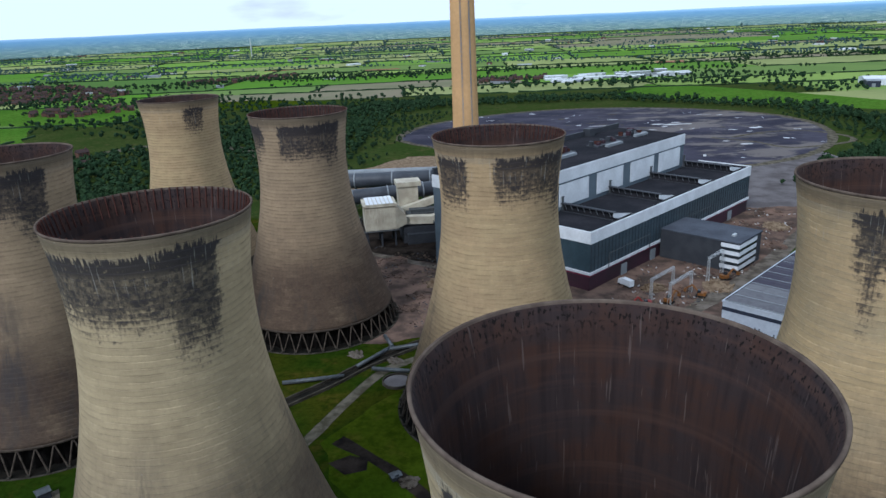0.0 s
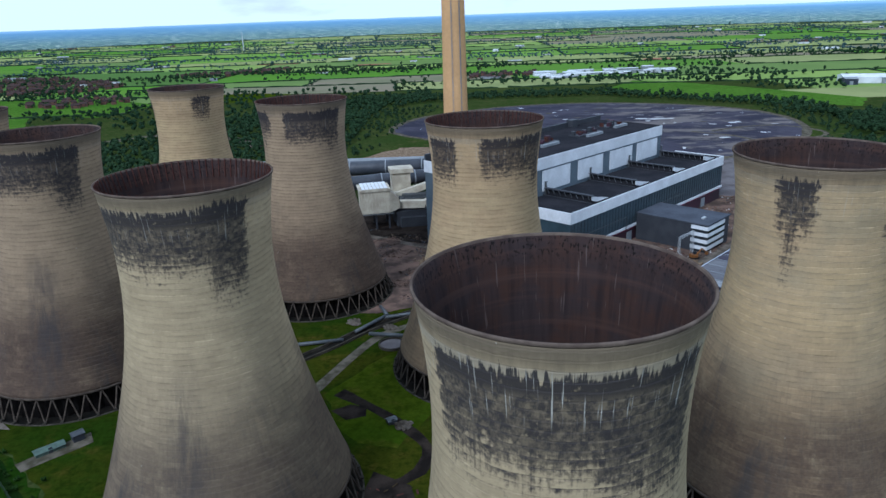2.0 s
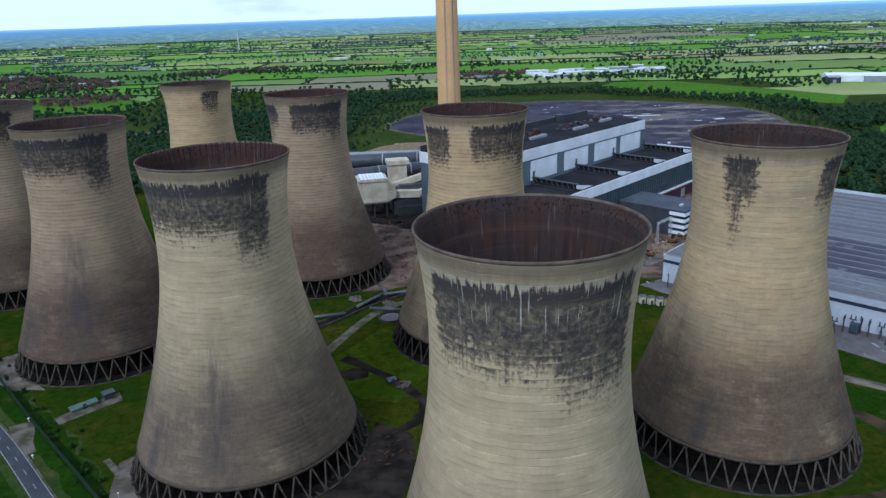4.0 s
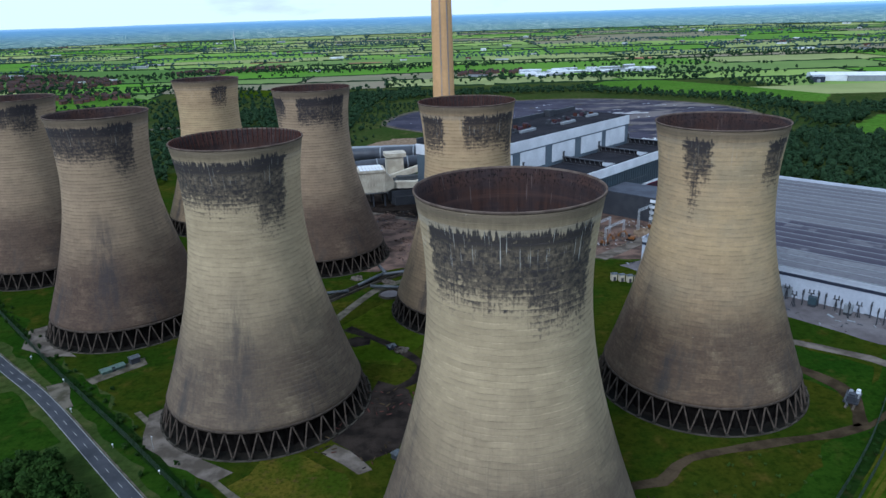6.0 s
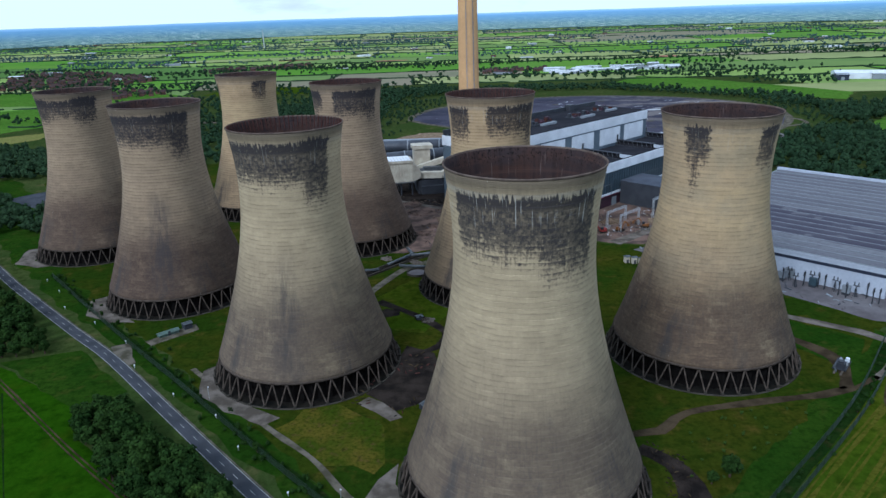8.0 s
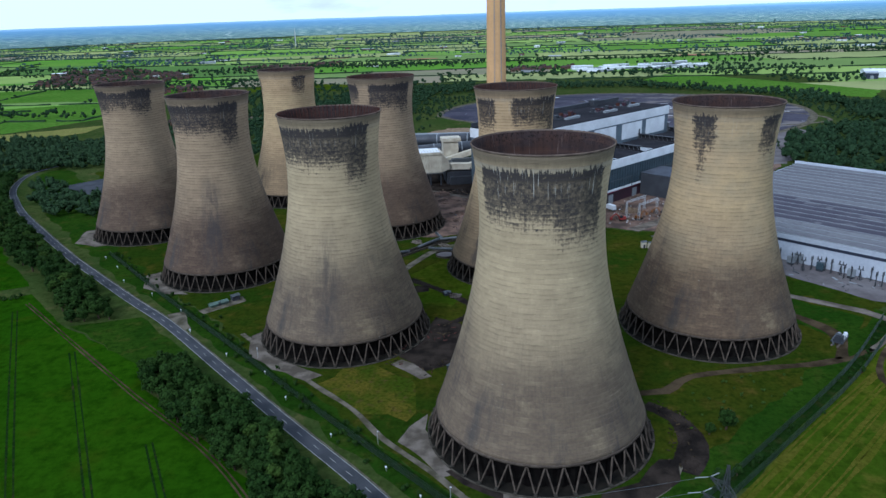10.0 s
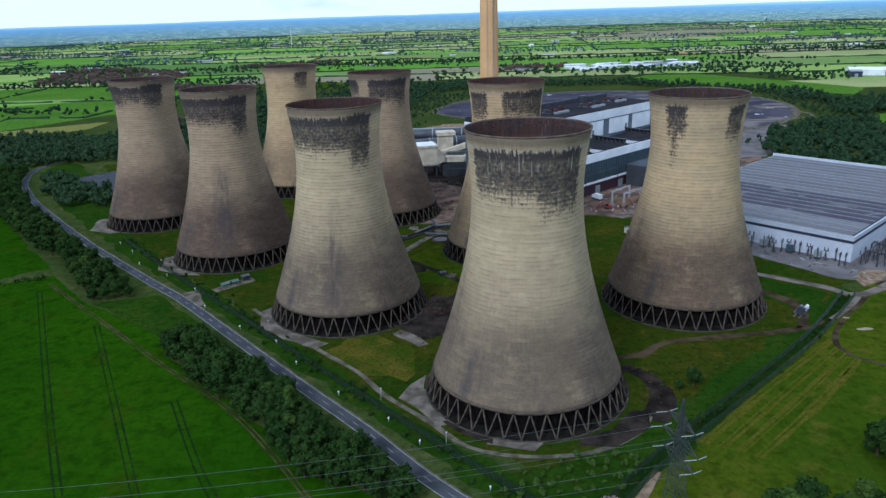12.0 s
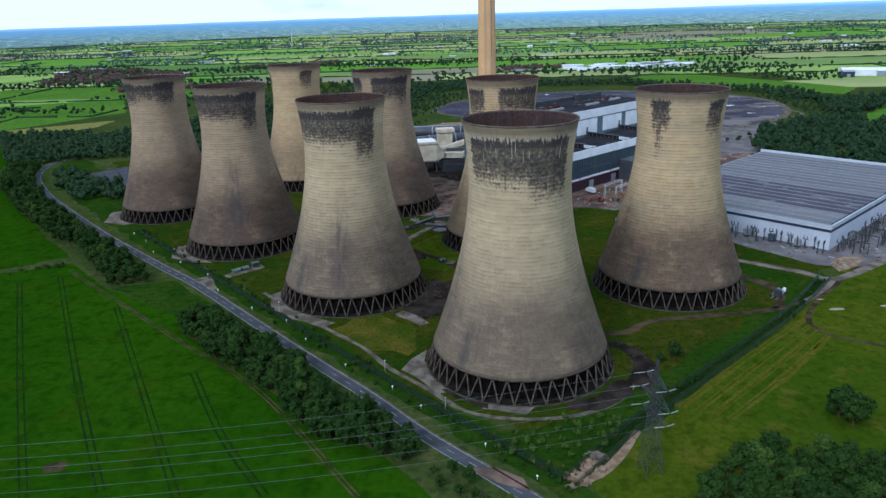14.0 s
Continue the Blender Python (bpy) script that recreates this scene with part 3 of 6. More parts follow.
sheet("fairway", [(52, 148), (188, 304), (232, 342), (300, 380), (640, 420), (640, -160), (90, -160), (84, 96)], 0.035, M["fairway"], "mown golf fairway with dry yellow streaks", "grass", 1)
way("road", ROAD, 5.0, 0.10, M["tarmac"], "grey two-lane tarmac road with white markings")
for side in (-2.3, 2.3):
    tagged(part("road_marking", ribbon(ROAD, 0.28, 0.112, side), M["paint"]), "worn white line along the road edge", "road marking", kind="structure")
tagged(part("pavement", ribbon(ROAD[:12], 0.5, 0.13, -2.85), M["pathgrey"]), "narrow pale kerbside strip along the road", "pavement", kind="structure")


def road_dashes():
    g = Geo()
    line = smooth_line(ROAD[:14], 3.0)
    for i in range(0, len(line) - 2, 3):
        a, d = line[i], (line[i + 1] - line[i]).normalized()
        s, b = Vector((-d.y, d.x)) * 0.11, line[i] + d * 3.2
        g.add([(*(a - s), 0.112), (*(a + s), 0.112), (*(b + s), 0.112), (*(b - s), 0.112)], [(3, 2, 1, 0)])
    tagged(part("road_marking", g, M["paint"]), "dashed white centre line", "road marking", kind="structure")


road_dashes()
sheet("layby", [(-121, 304), (-126, 310), (-119, 313), (-112, 301), (-108, 295), (-112, 293)], 0.09, M["pathgrey"], "pale gravel lay-by at the roadside", "lay-by", 1)


def tramline(pts, mat, gauge=1.0):
    g = Geo()
    for off in (-gauge, gauge):
        r = ribbon(pts, 0.6, 0.055, off, 0.7)
        g.add(r.v, r.f)
    tagged(part("tramline", g, mat), "tractor wheel tracks through the crop", "track", kind="structure")


for pts in ([(-218, 306), (-158, 215), (-107, 139)], [(-201, 314), (-127, 202), (-86, 142)], [(-149, 273), (-96, 191), (-63, 140)], [(-87, 211), (-61, 170), (-38, 141)]):
    tramline(pts, M["ruts"])
tramline([(-201, 323), (-111, 244), (-59, 199), (-12, 141)], M["dirt"], 0.7)
for pts in ([(-500, 560), (-290, 330)], [(-560, 640), (-420, 420)], [(-470, 480), (-300, 320)]):
    tramline(pts, M["ruts"])
sheet("bare_patch", [(-110, 153), (-106, 156), (-103, 155), (-104, 151), (-108, 150)], 0.06, M["dirt"], "bare brown soil patch in the crop", "soil", 1.5)

# inner roads, aprons and yards
way("dirt_track", [(56, 232), (70, 243), (81, 245), (92, 255), (117, 261), (140, 265), (151, 269)], 3.6, 0.07, M["dirt"], "dark muddy haul track round the towers", "track", 0.5)
way("dirt_track", [(72, 236), (80, 228), (82, 214), (76, 200)], 7.5, 0.075, M["blackdirt"], "black churned mud beside the tower", "track", 0.6)
way("dirt_track", [(150, 268), (157, 290), (146, 312), (140, 330)], 5, 0.07, M["dirt"], "rutted brown track behind the tower", "track", 0.6)
way("dirt_track", [(2, 300), (10, 306), (12, 318), (2, 332), (-8, 342), (-20, 352)], 4.2, 0.075, M["blackdirt"], "curving black track over the grass", "track", 0.4)
way("golf_track", [(222, 334), (196, 306), (171, 278), (159, 260), (157, 249), (164, 239), (190, 226)], 2.2, 0.07, M["dirt"], "pale stony track along the golf course", "track", 0.5)
for k in range(9):
    o = k * 2.3 + (0.8 if k % 2 else 0)
    way("wear_streak", [(84 + o, 190 - o * 0.5), (116 + o, 224 - o * 0.6), (156 + o * 0.3, 262 - o)], 0.5 + 0.5 * (k % 3), 0.06, M["drygrass"], "dry yellow wheel tracks over the mown grass", "track", 0.9)
way("concrete_path", [(135, 342), (160, 325), (178, 312), (190, 303), (228, 330)], 5.0, 0.08, M["concrete"], "pale concrete service road", "road", 0.2)
way("concrete_path", [(190, 304), (181, 293), (170, 281), (163, 275)], 2.8, 0.085, M["concrete"], "narrow concrete path along the fence", "path", 0.2)
way("dirt_track", [(165, 277), (151, 268), (136, 264), (124, 262)], 2.4, 0.085, M["dirt"], "worn brown earth track beside the tower", "track", 0.5)
way("concrete_path", [(-84, 290), (-46, 251), (-26, 232), (-13, 215), (4, 198.4), (17, 185), (34, 180.5), (54, 183), (69.5, 193), (75, 203)], 2.0, 0.085, M["pathgrey"], "worn concrete perimeter path", "path", 0.4)
sheet("apron", [(-79, 288), (-73, 270), (-62, 259), (-46, 250), (-42, 256), (-52, 262), (-66, 273), (-74, 292)], 0.09, M["concrete"], "pale concrete apron at the tower foot", "paving", 2.2)
sheet("apron", [(-9, 214), (0, 206), (7, 196), (13, 199), (5, 210), (0, 220), (-1, 230)], 0.09, M["concrete"], "pale dusty concrete apron at the tower foot", "paving", 2.2)
sheet("apron", [(22, 187), (37, 183), (40, 188), (36, 190), (26, 192)], 0.095, M["concrete"], "cracked concrete slab below the tower legs", "paving", 0.5)
sheet("mud_patch", [(8, 199), (13, 193), (24, 187), (24, 192), (16, 196), (12, 201)], 0.10, M["blackdirt"], "black mud beside the concrete slab", "soil", 1)
sheet("mud_patch", [(50, 186), (62, 186), (73, 196), (76, 206), (70, 206), (62, 196), (52, 190)], 0.10, M["blackdirt"], "churned dark mud at the tower foot", "soil", 1.5)
sheet("apron", [(-159, 360), (-152, 342), (-138, 333), (-126, 333), (-132, 338), (-146, 348), (-153, 364)], 0.09, M["concrete"], "pale concrete apron at the tower foot", "paving", 2.2)
sheet("apron", [(-238, 440), (-230, 415), (-214, 408), (-206, 411), (-222, 420), (-230, 444)], 0.09, M["concrete"], "pale concrete apron at the tower foot", "paving", 2.2)
sheet("black_yard", [(-14, 270), (-4, 258), (6, 264), (12, 280), (8, 300), (-2, 306), (-8, 290)], 0.09, M["blackdirt"], "black sludge yard between the towers", "yard", 2)
sheet("slab", [(-17, 264), (-4, 252), (0, 254), (-13, 268)], 0.11, M["concrete"], "pale broken concrete strip", "paving", 2)
sheet("dry_grass", [(-42, 248), (-24, 230), (-8, 224), (-4, 240), (-8, 254), (-22, 262), (-34, 260)], 0.055, grass_material("dry_grass", (0.03, 0.047, 0.004), (0.082, 0.068, 0.010), (0.07, 0.042, 0.018), 0.07, 0.7), "yellowed dry grass with bare patches", "grass", 5)
sheet("lawn", [(148, 330), (176, 306), (160, 280), (146, 300), (140, 322)], 0.06, M["verge"], "bright green grass beside the switchyard", "grass", 1.5)
sheet("lawn", [(-24, 350), (-4, 382), (14, 372), (14, 345), (4, 318), (-8, 320), (-18, 332)], 0.06, M["fairway"], "green grass plot between the towers", "grass", 4)
way("concrete_path", [(-34, 342), (-28, 356), (-20, 376), (-10, 396), (2, 406)], 4.2, 0.085, M["pathgrey"], "concrete road beside the cooling water channel", "road", 0.2)
sheet("ash_yard", [(-60, 470), (-20, 420), (4, 424), (40, 420), (80, 438), (128, 424), (150, 470), (206, 530), (260, 610), (240, 690), (120, 640), (60, 660), (-20, 620), (-90, 560)],
      0.06, M["rubble"], "brown demolition rubble yard round the turbine hall", "yard", 4)
sheet("switchyard_gravel", [(112, 418), (188, 323), (206, 318), (236, 330), (345, 440), (325, 470), (206, 350), (133, 428)], 0.075, M["gravel"], "grey gravel switchyard round the store", "yard", 1.5)
sheet("sand_patch", [(196, 312), (206, 318), (218, 332), (206, 334), (196, 324)], 0.095, M["spoil"], "orange sandy ground by the gate", "soil", 1)
sheet("plant_yard", [(-56, 560), (-34, 536), (16, 512), (50, 520), (46, 600), (-40, 612), (-80, 600)], 0.10, M["blackdirt"], "dark yard below the hopper house", "yard", 4)
way("concrete_road", [(-52, 548), (-20, 528), (20, 500)], 5, 0.12, M["concrete"], "pale concrete road past the hopper house", "road", 0.2)
way("concrete_road", [(104, 430), (120, 444), (165, 488), (200, 529), (240, 580)], 8, 0.09, M["concrete"], "pale concrete works road", "road", 0.15)
sheet("pale_yard", [(-100, 690), (-70, 760), (-30, 820), (20, 820), (20, 740), (-10, 690), (-60, 665)], 0.08, M["spoil"], "pale ash mound ground behind the ducts", "yard", 6)
way("pale_track", [(-372, 905), (-345, 930), (-318, 948), (-262, 932), (-214, 902), (-176, 852)], 15, 0.09, M["pathgrey"], "pale bare strip through the woods", "track", 0.5)
sheet("car_park", [(-330, 564), (-304, 600), (-230, 560), (-262, 515)], 0.06, M["tarmac"], "dark empty car park", "car park", 1)


def coal_yard():
    pts = [(178 + 218 * math.cos(a) * (1 + 0.03 * math.sin(3 * a)) * (1 - 0.22 * max(0, -math.cos(a)) * max(0, -math.sin(a)) * 2), 915 + 196 * math.sin(a) * (1 - 0.25 * max(0, -math.cos(a)) * max(0, -math.sin(a)) * 2)) for a in (math.tau * i / 60 for i in range(60))]
    rim = [(178 + (x - 178) * 1.04, 915 + (y - 915) * 1.045) for x, y in pts]
    sheet("coal_yard_rim", rim, 0.07, M["pathgrey"], "pale perimeter track of the coal yard", "track", 2)
    sheet("coal_yard", pts, 0.10, M["coal"], "oval blue-black coal stocking ground", "yard", 3)
    rng = random.Random(5)
    for i in range(150):
        a, r = rng.uniform(0, math.tau), math.sqrt(rng.random())
        x, y = 182 + 190 * r * math.cos(a), 920 + 165 * r * math.sin(a)
        if x < 120 and rng.random() < 0.5:
            continue
        w, h = rng.uniform(1.5, 6) * (3.2 if i % 14 == 0 else 1), rng.uniform(0.8, 3.4) * (1.8 if i % 14 == 0 else 1)
        poly = [(x + w * math.cos(k), y + h * math.sin(k)) for k in (math.tau * j / 9 for j in range(13))]
        sheet("ash_patch", poly, 0.13, (M["puddle"], M["gravel"], M["coal"], M["pathgrey"])[i % 4], "pale ash and standing water on the coal yard", "ash", 4.5)
    sheet("ash_spread", [(140, 655), (206, 600), (262, 606), (300, 680), (340, 745), (330, 790), (290, 815), (250, 800), (215, 775), (160, 740)], 0.065, M["gravel"], "grey ash spread over the yard", "ash", 8)
    way("yard_track", [(270, 860), (300, 830), (320, 795), (380, 812), (392, 845), (370, 880), (330, 880), (290, 858)], 5, 0.14, M["pathgrey"], "pale track round the yard end", "track", 0.4)


coal_yard()
sheet("field", [(-800, 1080), (-600, 1174), (-504, 984), (-560, 880), (-591, 834), (-900, 880)], 0.09, M["vivid"], "vivid green grass field beyond the woods", "field", 4)
sheet("field", [(-960, 1180), (-700, 1190), (-480, 1130), (-440, 1260), (-560, 1360), (-700, 1420), (-960, 1400)], 0.09, M["vivid"], "green pasture beside the village", "field", 4)
sheet("field", [(-430, 1270), (-200, 1250), (-190, 1330), (-330, 1400), (-420, 1380)], 0.09, M["fairway"], "olive stubble field beyond the woods", "field", 4)
sheet("field", [(-548, 770), (-620, 800), (-590, 834), (-531, 867), (-476, 905), (-470, 850), (-487, 820)], 0.07, grass_material("ripe_grass", (0.16, 0.15, 0.045), (0.13, 0.14, 0.035), (0.1, 0.11, 0.03), 0.03, 0.3), "pale yellow hay field beside the woods", "field", 3)
sheet("field", [(262, 1262), (345, 1400), (420, 1330), (500, 1205), (570, 1075), (522, 1000), (410, 1100)], 0.09, M["vivid"], "vivid green pasture beyond the coal yard", "field", 3)
sheet("field", [(412, 766), (440, 722), (560, 705), (700, 780), (640, 900), (520, 880)], 0.09, M["vivid"], "bright green field behind the woodland", "field", 4)

# ---- cooling towers ----
RIM_Z, SKIRT_Z = 91.4, 8.2


def radius(z):
    return 17.9 * math.sqrt(1 + ((z - 71.0) / 41.6) ** 2)


def tower_parts():
    """The meshes that all towers share."""
    outer = []
    z, lift = SKIRT_Z, 1.37
    while z < RIM_Z - 1.2:
        outer += [(radius(z) + 0.03, z), (radius(min(z + lift, RIM_Z - 1)) - 0.01, min(z + lift - 0.06, RIM_Z - 1.06))]
        z += lift
    shell = Geo().lathe([(radius(SKIRT_Z) - 0.75, SKIRT_Z)] + outer + [(radius(RIM_Z) - 0.06, RIM_Z - 0.5), (radius(RIM_Z) - 0.3, RIM_Z - 0.5)], 160)
    lining = Geo().lathe([(radius(RIM_Z) - 0.33, RIM_Z - 0.4)] + [(radius(zz) - 0.4, zz) for zz in [RIM_Z - 0.8 - 2.2 * k for k in range(38)]], 144)
    rr = radius(RIM_Z)
    rim = Geo().lathe([(rr - 0.4, RIM_Z - 1.0), (rr - 0.02, RIM_Z - 0.55), (rr + 0.14, RIM_Z - 0.42), (rr + 0.15, RIM_Z - 0.1), (rr + 0.08, RIM_Z), (rr - 0.2, RIM_Z), (rr - 0.27, RIM_Z - 0.1), (rr - 0.4, RIM_Z - 0.9)], 144, True)
    lintel = Geo().lathe([(radius(SKIRT_Z) - 0.9, SKIRT_Z - 0.5), (radius(SKIRT_Z) + 0.12, SKIRT_Z - 0.45), (radius(SKIRT_Z) + 0.1, SKIRT_Z + 0.3), (radius(SKIRT_Z) - 0.85, SKIRT_Z + 0.45)], 144, True)
    kerb = Geo().lathe([(35.0, -0.3), (35.0, 0.35), (35.5, 0.35), (35.55, -0.3)], 144, True)
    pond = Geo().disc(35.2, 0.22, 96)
    # drum added to stop view and light through the tower base
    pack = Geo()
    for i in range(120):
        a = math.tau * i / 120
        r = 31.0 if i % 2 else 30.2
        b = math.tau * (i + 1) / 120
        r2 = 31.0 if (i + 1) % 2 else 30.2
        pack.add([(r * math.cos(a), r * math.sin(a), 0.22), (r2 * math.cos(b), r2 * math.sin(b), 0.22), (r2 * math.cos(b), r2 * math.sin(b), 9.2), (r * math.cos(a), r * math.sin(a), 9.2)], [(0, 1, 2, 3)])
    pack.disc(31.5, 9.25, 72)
    rail = Geo()
    for i in range(72):
        a = math.tau * i / 72
        rail.beam(((radius(RIM_Z - 4.5) - 0.55) * math.cos(a), (radius(RIM_Z - 4.5) - 0.55) * math.sin(a), RIM_Z - 4.5), ((rr - 0.5) * math.cos(a), (rr - 0.5) * math.sin(a), RIM_Z + 0.1), 0.24)
    leg = Geo().beam((34.6, 0.0, 0.0), (radius(SKIRT_Z) - 0.25, 2.42, SKIRT_Z - 0.4), 0.38, 0.36, 6)
    leg2 = Geo().beam((34.6, 0.0, 0.0), (radius(SKIRT_Z) - 0.25, -2.42, SKIRT_Z - 0.4), 0.38, 0.36, 6)
    foot = Geo().box(34.1, 35.5, -0.5, 0.5, -0.3, 0.9)
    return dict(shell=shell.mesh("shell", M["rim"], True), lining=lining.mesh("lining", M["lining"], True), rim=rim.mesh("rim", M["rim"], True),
                lintel=lintel.mesh("lintel", M["leg"], True), basin_wall=kerb.mesh("basin_wall", M["basin"]), basin_floor=pond.mesh("basin_floor", M["pond"]),
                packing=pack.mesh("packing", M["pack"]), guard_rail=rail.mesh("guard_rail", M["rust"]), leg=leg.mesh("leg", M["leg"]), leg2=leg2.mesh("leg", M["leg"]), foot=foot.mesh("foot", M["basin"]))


TP = tower_parts()
GREEN1, GREEN2 = (0.535, 0.42, 0.258), (0.44, 0.344, 0.21)
TAN1, TAN2 = (0.555, 0.395, 0.22), (0.465, 0.328, 0.186)
BROWN1, BROWN2 = (0.415, 0.303, 0.192), (0.328, 0.24, 0.156)


def cooling_tower(k, xy, light, dark, stains, low, tint, drips, words):
    t = thing("cooling_tower", "tall concrete cooling tower " + words, "cooling tower", pose(xy[0], xy[1], 0), "row of cooling towers")
    sh = part("shell", TP["shell"], None, t, "weathered concrete shell with lift rings")
    sh.material_slots[0].link = "OBJECT"
    sh.material_slots[0].material = shell_material("tower_shell", light, dark, stains, low, tint, drips)
    part("lining", TP["lining"], None, t, "dark red-brown streaked inside")
    rim = part("rim", TP["rim"], None, t, "brown stained rim")
    if k in (2, 6, 7):
        part("rib", TP["guard_rail"], None, rim, "ring of rusty ribs inside the rim")
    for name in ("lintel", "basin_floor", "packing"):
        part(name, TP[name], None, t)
    wall = part("basin_wall", TP["basin_wall"], None, t)
    for i in range(40):
        m = pose(0, 0, 0, 0, 0, 9 * i + 4)
        for nm, kind in (("leg", "leg"), ("leg", "leg2")):
            part(nm, TP[kind], None, t).matrix_basis = m
        part("foot", TP["foot"], None, wall).matrix_basis = m
    return t


cooling_tower(0, (36.1, 223.0), GREEN1, GREEN2, [(-4, 60, 4.6, 21, 1.0), (30, 26, 4.6, 27, 1.0)], 0.92, None, 1.0, "heavily black-stained under the rim")
cooling_tower(1, (110.1, 300.2), TAN1, GREEN2, [(-40, 15, 3.2, 17, 0.9), (-42, 7, 3.5, 31, 0.75), (37, 16, 3.6, 18, 0.9)], 0.95, (50, 66, (0.54, 0.39, 0.21)), 0.35, "with two stain patches, dark below")
cooling_tower(2, (-40.3, 295.4), GREEN1, GREEN2, [(-16, 66, 4.0, 19, 1.0), (42, 18, 3.0, 28, 1.0), (0, 7, 46, 84, 0.45), (40, 22, 50, 60, 0.3)], 0.93, None, 0.4, "with a broad black stain band")
cooling_tower(3, (-118.0, 370.6), BROWN1, BROWN2, [(0, 66, 3.6, 18, 0.95), (50, 15, 3.0, 26, 1.0), (10, 12, 42, 80, 0.5)], 1.0, None, 0.3, "with ragged black streaks under the rim")
cooling_tower(4, (-194.7, 443.4), BROWN1, BROWN2, [(-42, 26, 3.0, 17, 1.0), (8, 40, 4.0, 12, 0.9), (42, 20, 2.5, 17, 1.0)], 0.95, None, 0.2, "with black stain patches, at the row's end")
cooling_tower(5, (-121.7, 523.6), TAN1, TAN2, [(40, 17, 3.5, 16, 0.8), (-64, 12, 5, 18, 0.7)], 0.5, (50, 74, (0.54, 0.40, 0.22)), 0.4, "pale tan, faintly stained")
cooling_tower(6, (-43.6, 447.6), BROWN1, BROWN2, [(-56, 21, 3.5, 13, 1.0), (24, 40, 3.5, 17, 1.0), (52, 14, 3, 22, 0.9), (-60, 12, 4, 24, 0.6)], 0.95, None, 0.2, "with two heart-shaped black stains")
cooling_tower(7, (33.2, 371.9), TAN1, TAN2, [(-52, 22, 4.5, 20, 0.95), (33, 42, 4.0, 17, 0.95), (62, 12, 4, 26, 0.9)], 0.6, (40, 68, (0.52, 0.385, 0.215)), 0.6, "tan with dripping black stains, before the hall")


# ---- chimney ----
def chimney():
    t = thing("chimney", "very tall slender tan concrete chimney behind the towers", "chimney", pose(25.1, 560, 0))
    part("shaft", Geo().lathe([(8.2, 0), (7.3, 60), (6.75, 110), (6.2, 198)], 64), M["chimney"], t, smooth=True)
    part("cap", Geo().lathe([(6.2, 197), (6.6, 198), (6.6, 200), (5.4, 200), (5.4, 197)], 48, True), M["rim"], t)
    for a in (-100, -60):
        g = Geo()
        for d in (-0.25, 0.25):
            g.beam((7.5, d, 20), (6.45, d, 190), 0.2)
        part("conduit", g, M["grey"], t).matrix_basis = pose(0, 0, 0, 0, 0, a)


chimney()

# ---- turbine hall: local x along the building, local y away from the towers ----
YAW = 46.05
HALL = pose(80, 469, 0, 0, 0, YAW)


